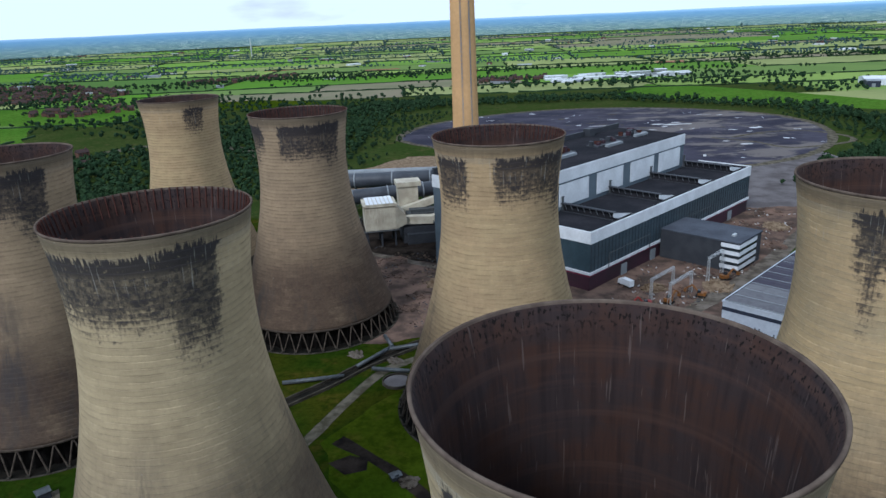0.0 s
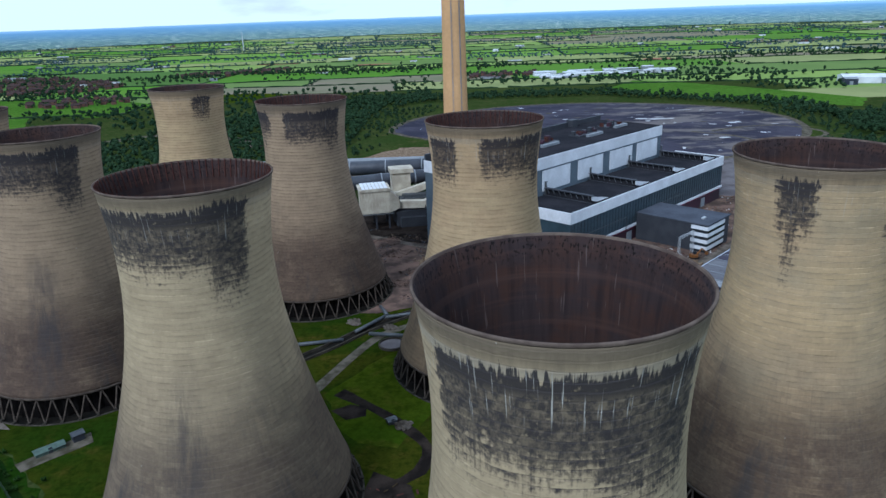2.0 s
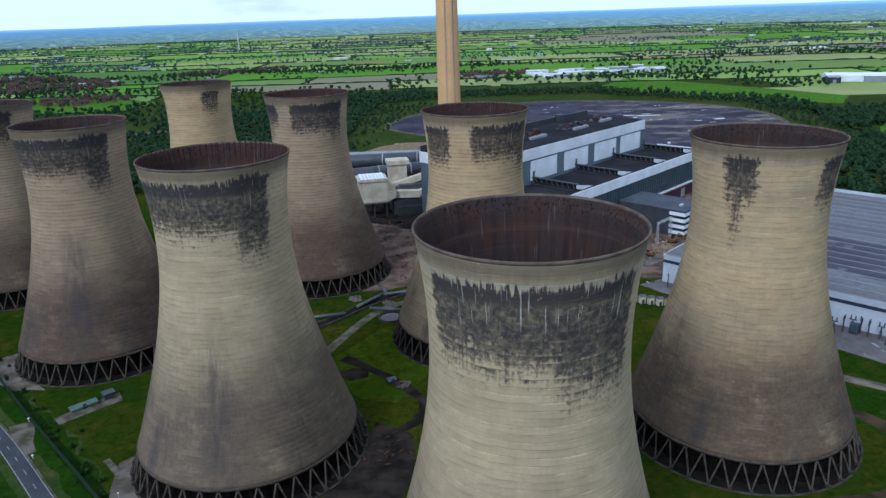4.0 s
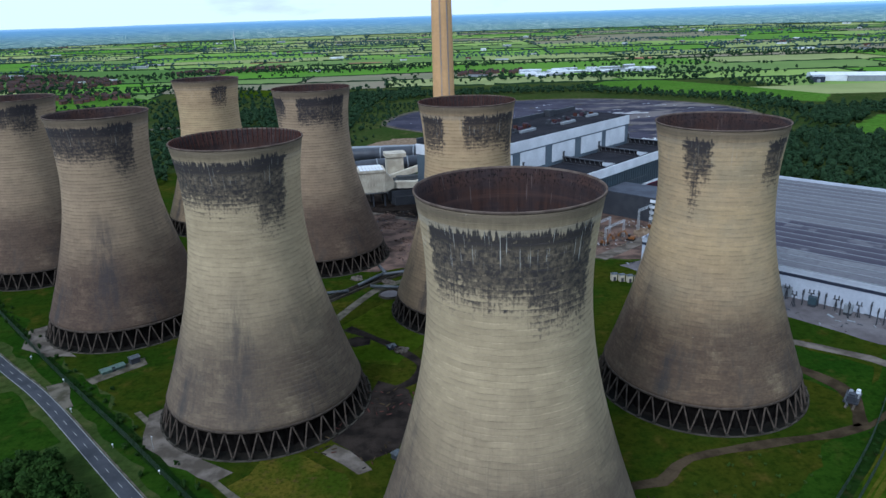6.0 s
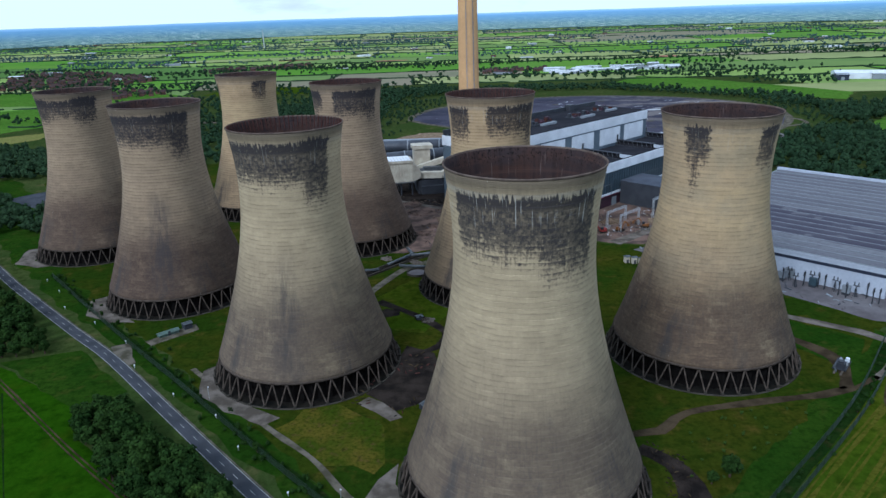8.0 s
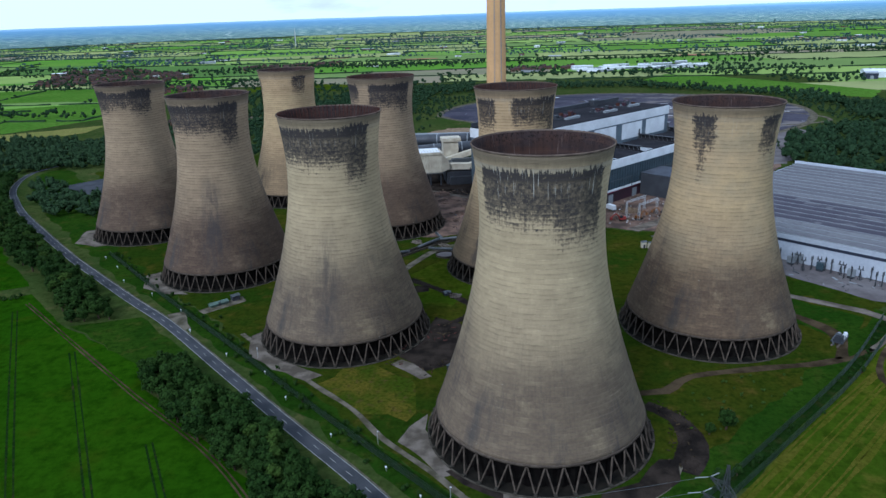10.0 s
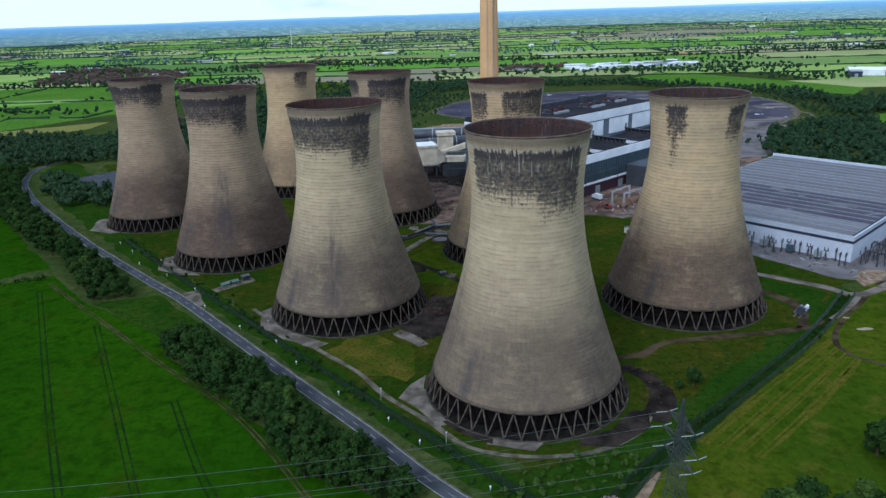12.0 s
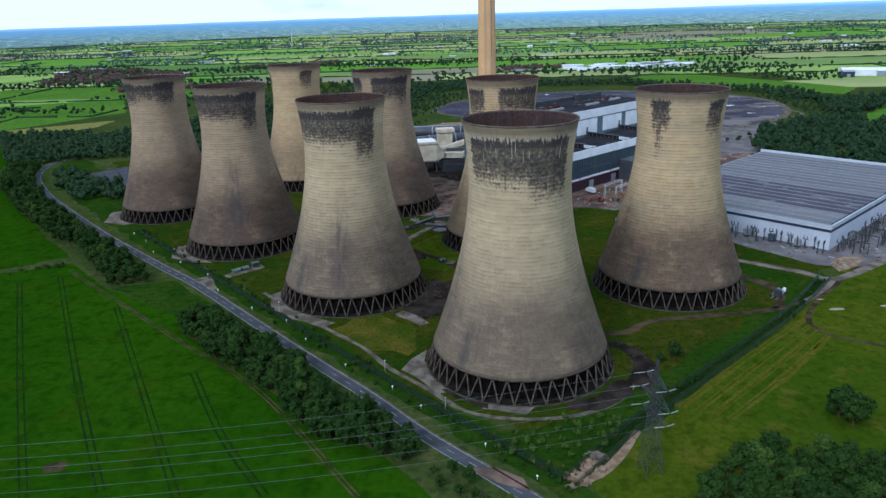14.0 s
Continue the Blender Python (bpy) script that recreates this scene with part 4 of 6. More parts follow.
def turbine_hall():
    t = thing("turbine_hall", "long dark glazed turbine hall with white fascia and stepped roofs", "power station", HALL)
    L, D, Hh = 175, 34, 28.2
    # low front range
    w = part("wall", Geo().box(0, L, 0.3, D, 0, 8.0), M["maroonwall"], t, "dark maroon lower wall")
    part("glazed_wall", Geo().box(-0.2, L + 0.2, 0.0, D, 9.3, 23.2), M["teal"], t, "dark teal glazed cladding")
    part("band", Geo().box(-0.1, L + 0.1, 0.15, D, 6.9, 8.0), M["maroon"], t, "maroon band")
    part("ledge", Geo().box(-0.8, L + 0.6, -0.6, D, 8.0, 9.3), M["white"], t, "white ledge")
    part("fascia", Geo().box(-0.5, L + 0.5, -0.35, D, 23.2, 28.2), M["white"], t, "white fascia band")
    part("roof", Geo().box(-0.1, L + 0.1, 0.9, D - 0.2, 28.2, 28.5), M["felt"], t, "black felt roof")
    part("parapet", Geo().box(-0.5, L + 0.5, -0.35, 0.4, 28.2, 29.0).box(-0.5, 0.4, 0.4, D, 28.2, 29.0).box(L - 0.4, L + 0.5, 0.4, D, 28.2, 29), M["white"], t)
    mull = Geo().box(-0.12, 0.12, -0.16, 0, 9.3, 23.2).mesh("mullion", M["black"])
    for i in range(59):
        part("mullion", mull, None, t).location = (3 * i + 0.4, 0, 0)
    tran = Geo()
    for z in (12.7, 16.2, 19.7):
        tran.box(0, L, -0.1, 0.05, z, z + 0.16)
    part("transom", tran, M["black"], t)
    door = Geo().box(-2.6, 2.6, 0.0, 0.5, 0, 5.6).mesh("door", M["grey"])
    for x in (30, 58, 110, 150):
        part("door", door, None, t, "grey roller shutter door").location = (x, -0.05, 0)
    part("gantry", Geo().box(14, 52, -1.4, -1.1, 15.2, 15.5).beam((14, -1.2, 8), (14, -1.2, 15.4), 0.3).beam((52, -1.2, 8), (52, -1.2, 15.4), 0.3).box(64, 120, -1.4, -1.1, 15.2, 15.5), M["steel"], t)
    # roof monitors: black wedges, high towards one side, on white brackets, with white gable ends
    for x in (25, 69, 113, 154):
        g = Geo().add([(x, 3.4, 28.5), (x, 3.4, 32.2), (x + 13.5, 3.4, 28.6), (x, D, 28.5), (x, D, 32.2), (x + 13.5, D, 28.6)], [(0, 2, 1), (3, 4, 5), (1, 2, 5, 4), (0, 1, 4, 3)])
        mo = part("roof_monitor", g, M["felt"], t, "black wedge-shaped roof light monitor")
        part("eave", Geo().box(x - 2.0, x + 0.2, 2.8, D, 32.2, 32.7), M["black"], mo)
        part("gable", Geo().add([(x - 1.8, 3.2, 30.2), (x - 1.8, 3.2, 32.3), (x + 14.5, 3.2, 28.7), (x - 1.8, 2.9, 30.2), (x - 1.8, 2.9, 32.3), (x + 14.5, 2.9, 28.7), (x + 3, 3.2, 28.6), (x + 3, 2.9, 28.6)],
                                [(3, 7, 5, 4), (0, 1, 2, 6), (1, 4, 5, 2), (0, 3, 4, 1)]), M["white"], mo, "white gable end")
        part("gutter", Geo().box(x - 2.4, x - 1.9, 3, D, 28.6, 29.0), M["black"], mo)
        for j in range(8):
            part("bracket", Geo().beam((x - 0.1, 5.5 + 3.7 * j, 29.6), (x - 1.7, 5.5 + 3.7 * j, 32.1), 0.22), M["grey"], mo)
        part("access_ladder", Geo().box(x - 1.2, x - 0.4, D - 1.2, D - 0.4, 28.5, 36).box(x - 1.6, x + 0.2, D - 1.4, D - 0.6, 35.6, 35.9), M["steel"], mo)
    # high boiler house
    x0, x1, d0, d1, h = -20, 153, D, 82, 49.3
    part("high_wall", Geo().box(x0, x1, d0, d1, 0, 43.0), M["slategrey"], t, "slate grey clad high wall")
    part("high_fascia", Geo().box(x0 - 0.4, x1 + 0.4, d0 - 0.5, d1 + 0.4, 43.0, h), M["white"], t, "pale fascia of the high block")
    part("high_roof", Geo().box(x0 + 0.3, x1 - 0.3, d0 + 0.3, d1 - 0.3, h, h + 0.3), M["felt"], t, "dark felt roof of the high block")
    panel = Geo().box(0, 26, -0.35, 0, 30.5, 42.0).mesh("wall_panel", M["white"])
    for x in (-12, 22, 56, 90, 122):
        part("wall_panel", panel, None, t, "large white wall panel").location = (x, d0, 0)
    part("end_panel", Geo().box(x1, x1 + 0.3, d0 + 4, d0 + 12, 20, 43), M["white"], t)
    rng = random.Random(61)
    for x, y, a, b, c in ((84, 52, 26, 8, 2.2), (122, 56, 24, 8, 2.4), (40, 54, 26, 8, 2.2), (-4, 56, 26, 8, 2.0)):
        part("roof_plant", Geo().box(x, x + a, y, y + b, h + 0.3, h + 1.0), M["black"], t, "dark roof plant deck")
        for j in range(int(a / 3.2)):
            w, hh = rng.uniform(1.2, 2.6), rng.uniform(1.2, 3.4)
            yy = y + rng.uniform(0, b - 3)
            part("vent_box", Geo().box(x + 3.2 * j, x + 3.2 * j + w, yy, yy + rng.uniform(1.5, 4), h + 1.0, h + 1.0 + hh), rng.choice((M["rust"], M["rust"], M["black"], M["maroonwall"])), t, "rusty red vent stack")
        part("roof_duct", Geo().box(x + 4, x + a - 6, y - 4.2, y - 2.0, h + 0.3, h + 1.7), M["grey"], t, "pale roof duct")
    part("roof_edge", Geo().box(x0, x1, d1 - 1.2, d1, h + 0.3, h + 3.4).box(x0 + 20, x0 + 28, d1 - 5, d1, h + 0.3, h + 6).box(x1 - 40, x1 - 34, d1 - 5, d1, h + 0.3, h + 5), M["black"], t, "black parapet along the far roof edge")


turbine_hall()


def annex():
    t = thing("annex", "dark flat-roofed annex with white striped office end", "building", HALL @ pose(64, -42, 0))
    part("wall", Geo().box(0, 26, 0, 41.3, 0, 15.0), M["black"], t, "dark clad walls")
    part("roof", Geo().box(-0.5, 26.5, -0.5, 41.3, 15.0, 15.7), M["annexroof"], t, "slate grey felt roof")
    part("roof_hatch", Geo().box(8, 11, 6, 7.5, 15.7, 16.6), M["galv"], t)
    band = Geo().box(-0.35, 20, -0.4, 9, 0, 1.9).mesh("white_band", M["white"])
    glass = Geo().box(-0.2, 20, -0.25, 9, 0, 1.6).mesh("window_band", M["window"])
    for i in range(4):
        part("white_band", band, None, t, "white spandrel band").location = (0, 0, 1.6 + 3.6 * i)
        part("window_band", glass, None, t, "dark ribbon window").location = (0, 0, 3.55 + 3.6 * i - 3.6)


annex()


# ---- store with white walls: local x away along the yard, local y towards the hall ----
def store():
    t = thing("warehouse", "large white-walled store with navy stripe and patchy grey roof", "warehouse", pose(204.5, 344, 0, 0, 0, YAW))
    W, L, h = 168, 112, 13.0
    part("wall", Geo().box(0, W, 0, L, 0, 9.7), M["storewall"], t, "white clad walls")
    part("stripe", Geo().box(-0.1, W + 0.1, -0.1, L + 0.1, 9.7, 11.2), M["stripe"], t, "navy stripe")
    part("upper_wall", Geo().box(0, W, 0, L, 11.2, h), M["storewall"], t)
    part("eaves_band", Geo().box(-0.3, W + 0.3, -0.3, L + 0.3, h, h + 0.7), M["storewall"], t, "white eaves band")
    bays = 20
    bw = W / bays
    roof = part("roof", Geo().box(0.5, W - 0.5, 0.5, L - 0.5, h + 0.6, h + 0.9), M["felt"], t)
    rng = random.Random(8)
    pn = 14
    pl = (L - 2) / pn
    pm = Geo().add([(0.1, 0, 0), (bw * 0.5, 0, 0.35), (bw - 0.1, 0, 0), (0.1, pl - 0.06, 0), (bw * 0.5, pl - 0.06, 0.35), (bw - 0.1, pl - 0.06, 0)],
                   [(0, 1, 4, 3), (1, 2, 5, 4), (0, 2, 1), (3, 4, 5)]).mesh("roof_panel", M["roofpanel"])
    for i in range(bays):
        for j in range(pn):
            part("roof_panel", pm, None, roof).location = (i * bw, 1 + j * pl, h + 0.92)
        part("ridge_vent", Geo().box(i * bw - 0.14, i * bw + 0.14, 1, L - 1, h + 0.7, h + 1.1), M["grey"], roof)
    part("back_parapet", Geo().box(W - 0.5, W + 0.7, -0.7, L + 0.7, h + 0.7, h + 2.6), M["storewall"], t)
    d = Geo().box(-0.3, 0, 0, 4.5, 0, 5).mesh("door", M["grey"])
    for y in (38, 70, 96):
        part("door", d, None, t, "grey loading door").location = (0, y, 0)
    part("side_stair", Geo().box(30, 34, -1.6, 0, 3, 3.3).beam((34, -0.8, 3), (40, -0.8, 0), 0.5), M["steel"], t)


store()


# ---- coal hopper tower and ducts behind the towers ----
def hopper():
    t = thing("coal_hopper_house", "cream clad hopper house on dark steel legs with conveyors", "hopper", pose(-22, 556, 0, 0, 0, 12))
    part("bin", Geo().box(-14, 4, -8, 8, 10, 24).add([(4, -8, 24), (10, -6, 17), (10, -6, 12), (4, -8, 10), (4, 8, 24), (10, 6, 17), (10, 6, 12), (4, 8, 10)], [(0, 3, 2, 1), (4, 5, 6, 7), (0, 1, 5, 4), (1, 2, 6, 5), (2, 3, 7, 6)]), M["cream"], t)
    part("bin_roof", Geo().box(-14.8, 4.6, -8.8, 8.8, 24, 25.2).box(-13, 3, -8.9, 8.9, 25.2, 25.7), M["cream"], t, "pale ribbed roof")
    rib = Geo().box(-0.18, 0.18, -8.25, -8.0, 10.2, 24).mesh("rib", M["cream"])
    for i in range(9):
        part("rib", rib, None, t).location = (-13.4 + 2.1 * i, 0, 0)
    sheetm = Geo().box(-0.9, 0.9, -8.8, 8.8, 25.7, 25.95).mesh("roof_sheet", M["white"])
    for i in range(7):
        part("roof_sheet", sheetm, None, t).location = (-12 + 2.3 * i, 0, 0)
    part("walkway", Geo().box(-15.8, 6, -9.6, -8.3, 9.6, 9.9).box(-15.8, 6, -9.6, -9.5, 10.9, 11.0).box(-15.8, 6, -9.6, -9.5, 10.4, 10.5), M["steel"], t)
    leg = Geo().box(-0.5, 0.5, -0.5, 0.5, 0, 10).mesh("leg", M["black"])
    for x in (-13, -5, 3):
        for y in (-7, 7):
            part("leg", leg, None, t).location = (x, y, 0)
    part("upper_house", Geo().box(9, 21, 18, 28, 16, 28.4), M["cream"], t)
    part("support", Geo().box(9.5, 20.5, 18.5, 27.5, 0, 16), M["black"], t, "dark steel framed base")
    part("upper_roof", Geo().box(8, 23, 17, 29, 28.4, 31.2), M["cream"], t)
    part("conveyor", Geo().beam((10, 15, 14.5), (52, 10, 27), 4.5, 4.0), M["cream"], t, "cream enclosed conveyor")
    part("conveyor", Geo().beam((8, 0, 13), (26, -4, 13), 5, 4.5).beam((26, -4, 13), (34, -5, 17), 5, 4.5).beam((34, -5, 17), (62, -8, 20), 5, 4.5), M["cream"], t, "cream enclosed conveyor")
    part("deck", Geo().box(12, 40, 4, 14, 13, 15).box(14, 38, 5, 7, 15, 17).box(14, 38, 10, 12, 15, 16.5), M["steel"], t)
    part("plant_house", Geo().box(8, 50, -6, 14, 0, 9.5).box(10, 26, -9, -6, 0, 6), M["black"], t, "dark plant room below")
    part("tank", Geo().lathe([(0, 0), (4.5, 0), (4.5, 12), (0, 13)], 24), M["duct"], t).location = (46, -10, 0)


hopper()


def duct(name, a, b, r, label, mat):
    t = thing(name, label, "duct", pose(0, 0, 0))
    part("pipe", Geo().beam(a, b, r, r, 20), mat, t, smooth=True)
    va, vb = Vector(a), Vector(b)
    d = (vb - va).normalized()
    for i in range(6):
        p = va.lerp(vb, (i + 0.5) / 6)
        part("collar", Geo().beam(p - d * 0.4, p + d * 0.4, r * 1.08, r * 1.08, 20), M["grey"], t)
        part("trestle", Geo().beam((p.x, p.y, 0), (p.x, p.y, p.z - r * 0.5), 1.2), M["steel"], t)


duct("flue_duct", (-120, 650, 16), (40, 640, 20), 7.5, "long dark grey sheet-metal flue duct on trestles", M["duct"])
duct("flue_duct", (-110, 605, 11), (30, 632, 16), 7.0, "dark grey flue duct sloping to the plant", M["duct"])
duct("conveyor_gallery", (-130, 690, 14), (60, 676, 17), 3.5, "thin pale pipe gallery behind the ducts", M["grey"])


# ---- small structures among the towers ----
def gantry(m, span, h, label):
    t = thing("steel_portal", label, "gantry", m, "switchgear portals")
    for x in (0, span):
        g = Geo()
        for dx, dy in ((-0.6, -0.6), (0.6, -0.6), (0.6, 0.6), (-0.6, 0.6)):
            g.beam((x + dx, dy, 0), (x + dx * 0.5, dy * 0.5, h), 0.13)
        for k in range(6):
            z = h * k / 6
            g.beam((x - 0.6, -0.6, z), (x + 0.5, -0.5, z + h / 6), 0.08).beam((x + 0.6, 0.6, z), (x - 0.5, 0.5, z + h / 6), 0.08)
        part("post", g, M["galv"], t)
    g = Geo()
    for dy in (-0.4, 0.4):
        g.beam((0, dy, h), (span, dy, h), 0.15).beam((0, dy, h - 1), (span, dy, h - 1), 0.15)
    for k in range(8):
        g.beam((span * k / 8, -0.4, h - 1), (span * (k + 1) / 8, 0.4, h), 0.08)
    part("beam", g, M["galv"], t)


for v, u, span, h in ((8, -36, 20, 10.5), (8, -27, 20, 10.5), (45, -36, 15, 12.5)):
    gantry(HALL @ pose(v, u, 0, 0, 0, 0), span, h, "galvanised lattice steel portal in the rubble yard")


def excavator(x, y, rz, mat, label):
    t = thing("excavator", label, "excavator", pose(x, y, 0, 0, 0, rz), "demolition plant")
    for s in (-1.3, 1.3):
        part("track", Geo().prism([(-2, 0.2), (2, 0.2), (2.3, 0.6), (2, 1.0), (-2, 1.0), (-2.3, 0.6)], -0.3, 0.3), M["tyre"], t).matrix_basis = pose(0, s, 0, 90, 0, 0)
    part("body", Geo().box(-2.2, 1.2, -1.4, 1.4, 1.1, 2.3).box(-2.4, -1.2, -1.3, 1.3, 2.3, 2.8), mat, t)
    part("cab", Geo().box(0, 1.4, 0.2, 1.4, 2.3, 3.6), M["window"], t)
    part("boom", Geo().beam((1, -0.3, 2), (4, -0.3, 5.2), 0.6).beam((4, -0.3, 5.2), (7, -0.3, 3), 0.5).box(6.6, 7.6, -0.9, 0.3, 1.6, 3), mat, t)


excavator(112, 452, 40, M["orange"], "orange tracked excavator working in the rubble")
excavator(128, 458, 150, M["orange"], "yellow-orange excavator with raised boom")
excavator(146, 478, 20, M["orange"], "orange excavator beside the annex")
excavator(101, 449, 200, M["red"], "red demolition machine on brown rubble")


def lorry(x, y, rz, label):
    t = thing("lorry", label, "lorry", pose(x, y, 0, 0, 0, rz))
    part("box", Geo().box(-4, 2, -1.3, 1.3, 1.0, 3.9), M["white"], t)
    part("cab", Geo().prism([(2.2, 0.8), (4.4, 0.8), (4.4, 2.0), (3.9, 3.0), (2.2, 3.0)], -1.2, 1.2), M["white"], t).matrix_basis = pose(0, 0, 0, 90, 0, 0)
    for wx in (-3, -1.8, 3.2):
        for wy in (-1.2, 1.2):
            part("wheel", Geo().beam((wx, wy - 0.2, 0.5), (wx, wy + 0.2, 0.5), 0.7, 0.7, 14), M["tyre"], t)


lorry(98, 474, 120, "white box lorry parked by the hall doors")


def rubble_heap(x, y, r, h, mat, label, seed):
    rng = random.Random(seed)
    g = Geo()
    rings, seg = 5, 22
    vs = [(0, 0, h)]
    for j in range(1, rings + 1):
        for i in range(seg):
            a = math.tau * i / seg
            rr = r * j / rings * rng.uniform(0.85, 1.15)
            z = h * (1 - j / rings) ** 1.2 * rng.uniform(0.75, 1.2) if j < rings else -0.2
            vs.append((rr * math.cos(a), rr * math.sin(a) * 0.8, z))
    fs = [(0, 1 + i, 1 + (i + 1) % seg) for i in range(seg)]
    fs += [(1 + (j - 1) * seg + i, 1 + j * seg + i, 1 + j * seg + (i + 1) % seg, 1 + (j - 1) * seg + (i + 1) % seg) for j in range(1, rings) for i in range(seg)]
    g.add(vs, fs)
    for i in range(40):
        a, d = rng.uniform(0, math.tau), r * math.sqrt(rng.random()) * 0.95
        s = rng.uniform(0.25, 0.9)
        z = h * max(0, 1 - d / r) ** 1.2
        x2, y2 = d * math.cos(a), d * math.sin(a) * 0.8
        g.beam((x2 - s, y2, z), (x2 + s, y2 + rng.uniform(-1, 1), z + rng.uniform(0.1, 0.7)), s, s * 0.7, 5)
    ob = part("rubble_heap", g, mat)
    ob.location = (x, y, 0.05)
    ob.rotation_euler.z = rng.uniform(0, 6)
    return tagged(ob, label, "rubble", kind="stuff")


for i, (x, y, r, h) in enumerate(((110, 470, 7, 2.5), (122, 470, 6, 2.0), (96, 455, 8, 1.8), (84, 448, 6, 1.4), (140, 470, 9, 2.6), (-10, 500, 9, 2.2), (0, 470, 7, 1.5), (-18, 520, 10, 1.8), (8, 486, 7, 2.6), (-5, 455, 6, 1.2), (165, 560, 9, 2), (186, 548, 10, 3), (205, 560, 10, 2.6), (215, 590, 9, 2.2), (190, 525, 7, 2.5))):
    rubble_heap(x, y, r, h, M["rubble"] if i % 4 else M["spoil"], "heap of brown demolition rubble and broken concrete", i)
rubble_heap(54, 155, 4.5, 1.6, M["spoil"], "pale sandy rubble tipped beside the fence corner", 40)
rubble_heap(56, 160, 3.4, 1.9, M["concrete"], "pale rocks tipped beside the fence corner", 43)
rubble_heap(50, 150, 4.0, 1.2, M["spoil"], "pale sandy rubble tipped beside the fence corner", 41)
rubble_heap(4, 330, 2.6, 0.9, M["concrete"], "small heap of pale broken concrete", 42)
way("spoil_bank", [(46, 146), (56, 152), (64, 162), (71, 174)], 2.6, 0.12, M["spoil"], "bare sandy strip along the fence", "soil", 0.6)
sheet("bare_soil", [(18, 154), (27, 148), (36, 144), (34, 150), (26, 155)], 0.13, M["rubble"], "bare reddish soil at the roadside", "soil", 1)


def pipework():
    t = thing("water_channel", "open concrete cooling water channel with pipes", "channel", pose(0, 0, 0))
    pts = [(-62, 352), (-44, 372), (-28, 388), (-16, 402), (0, 416), (16, 428)]
    for off in (-2.2, 2.2):
        r = ribbon(pts, 0.6, 1.1, off)
        r2 = ribbon(pts, 0.6, 0.0, off)
        n = len(r.v)
        g = Geo().add(r.v + r2.v, r.f + [(a, b, b + n, a + n) for a, b in [(2 * i, 2 * i + 2) for i in range(n // 2 - 1)]] + [(b, a, a + n, b + n) for a, b in [(2 * i + 1, 2 * i + 3) for i in range(n // 2 - 1)]])
        part("wall", g, M["basin"], t)
    part("water", ribbon(pts, 3.6, 0.12), M["pond"], t, "dark standing water")
    for a, b in (((-20, 398, 1.6), (-8, 414, 1.6)), ((-8, 414, 1.6), (-12, 424, 1.6)), ((-14, 396, 1.6), (6, 392, 1.6)), ((-46, 388, 1.0), (-24, 392, 1.0)), ((-10, 412, 1.4), (20, 420, 1.4))):
        part("pipe", Geo().beam(a, b, 1.1, 1.1, 12), M["steel"], t, smooth=True)


pipework()


def sump(x, y, r, label, mat):
    t = thing("sump", label, "sump", pose(x, y, 0))
    part("wall", Geo().lathe([(r, -0.3), (r, 1.0), (r + 0.5, 1.0), (r + 0.5, -0.3)], 40, True), M["basin"], t)
    part("water", Geo().disc(r, 0.3, 40), mat, t)


sump(-4, 388, 5.0, "round concrete sump with grey water by the tower", M["gravel"])
for x, y, r, h in ((-6, 404, 3.0, 1.0), (8, 414, 3.6, 1.3), (-22, 410, 3.2, 0.9), (24, 432, 4.0, 1.4)):
    rubble_heap(x, y, r, h, M["concrete"], "small heap of broken pale concrete beside the channel", int(60 + x))
sheet("ash_patch", [(-21, 340), (-15, 334), (-9, 336), (-9, 342), (-15, 344)], 0.10, M["blackdirt"], "round black burnt patch on the grass", "soil", 0.8)


def hut(x, y, rz, a, b, h, mat, label, name="valve_house"):
    t = thing(name, label, "shed", pose(x, y, 0, 0, 0, rz))
    part("body", Geo().box(-a, a, -b, b, 0, h), mat, t)
    part("roof", Geo().add([(-a - 0.3, -b - 0.3, h), (a + 0.3, -b - 0.3, h), (a + 0.3, b + 0.3, h), (-a - 0.3, b + 0.3, h), (-a - 0.3, 0, h + b * 0.45), (a + 0.3, 0, h + b * 0.45)],
                           [(0, 1, 5, 4), (2, 3, 4, 5), (1, 2, 5), (3, 0, 4), (3, 2, 1, 0)]), M["green_tank"] if mat == M["green_tank"] else M["steel"], t)
    part("door", Geo().box(-0.6, 0.6, -b - 0.08, -b, 0, 2.0), M["black"], t)


hut(-106, 321, 44, 4.2, 1.6, 1.2, M["green_tank"], "low mossy green pump house on a plinth")
hut(-100, 327, 44, 1.7, 1.5, 2.4, M["black"], "small dark cabin beside the pump house")
sheet("plinth", [(-113, 314), (-109, 310), (-94, 325), (-98, 331)], 0.09, M["pathgrey"], "mossy concrete plinth", "paving", 0.6)


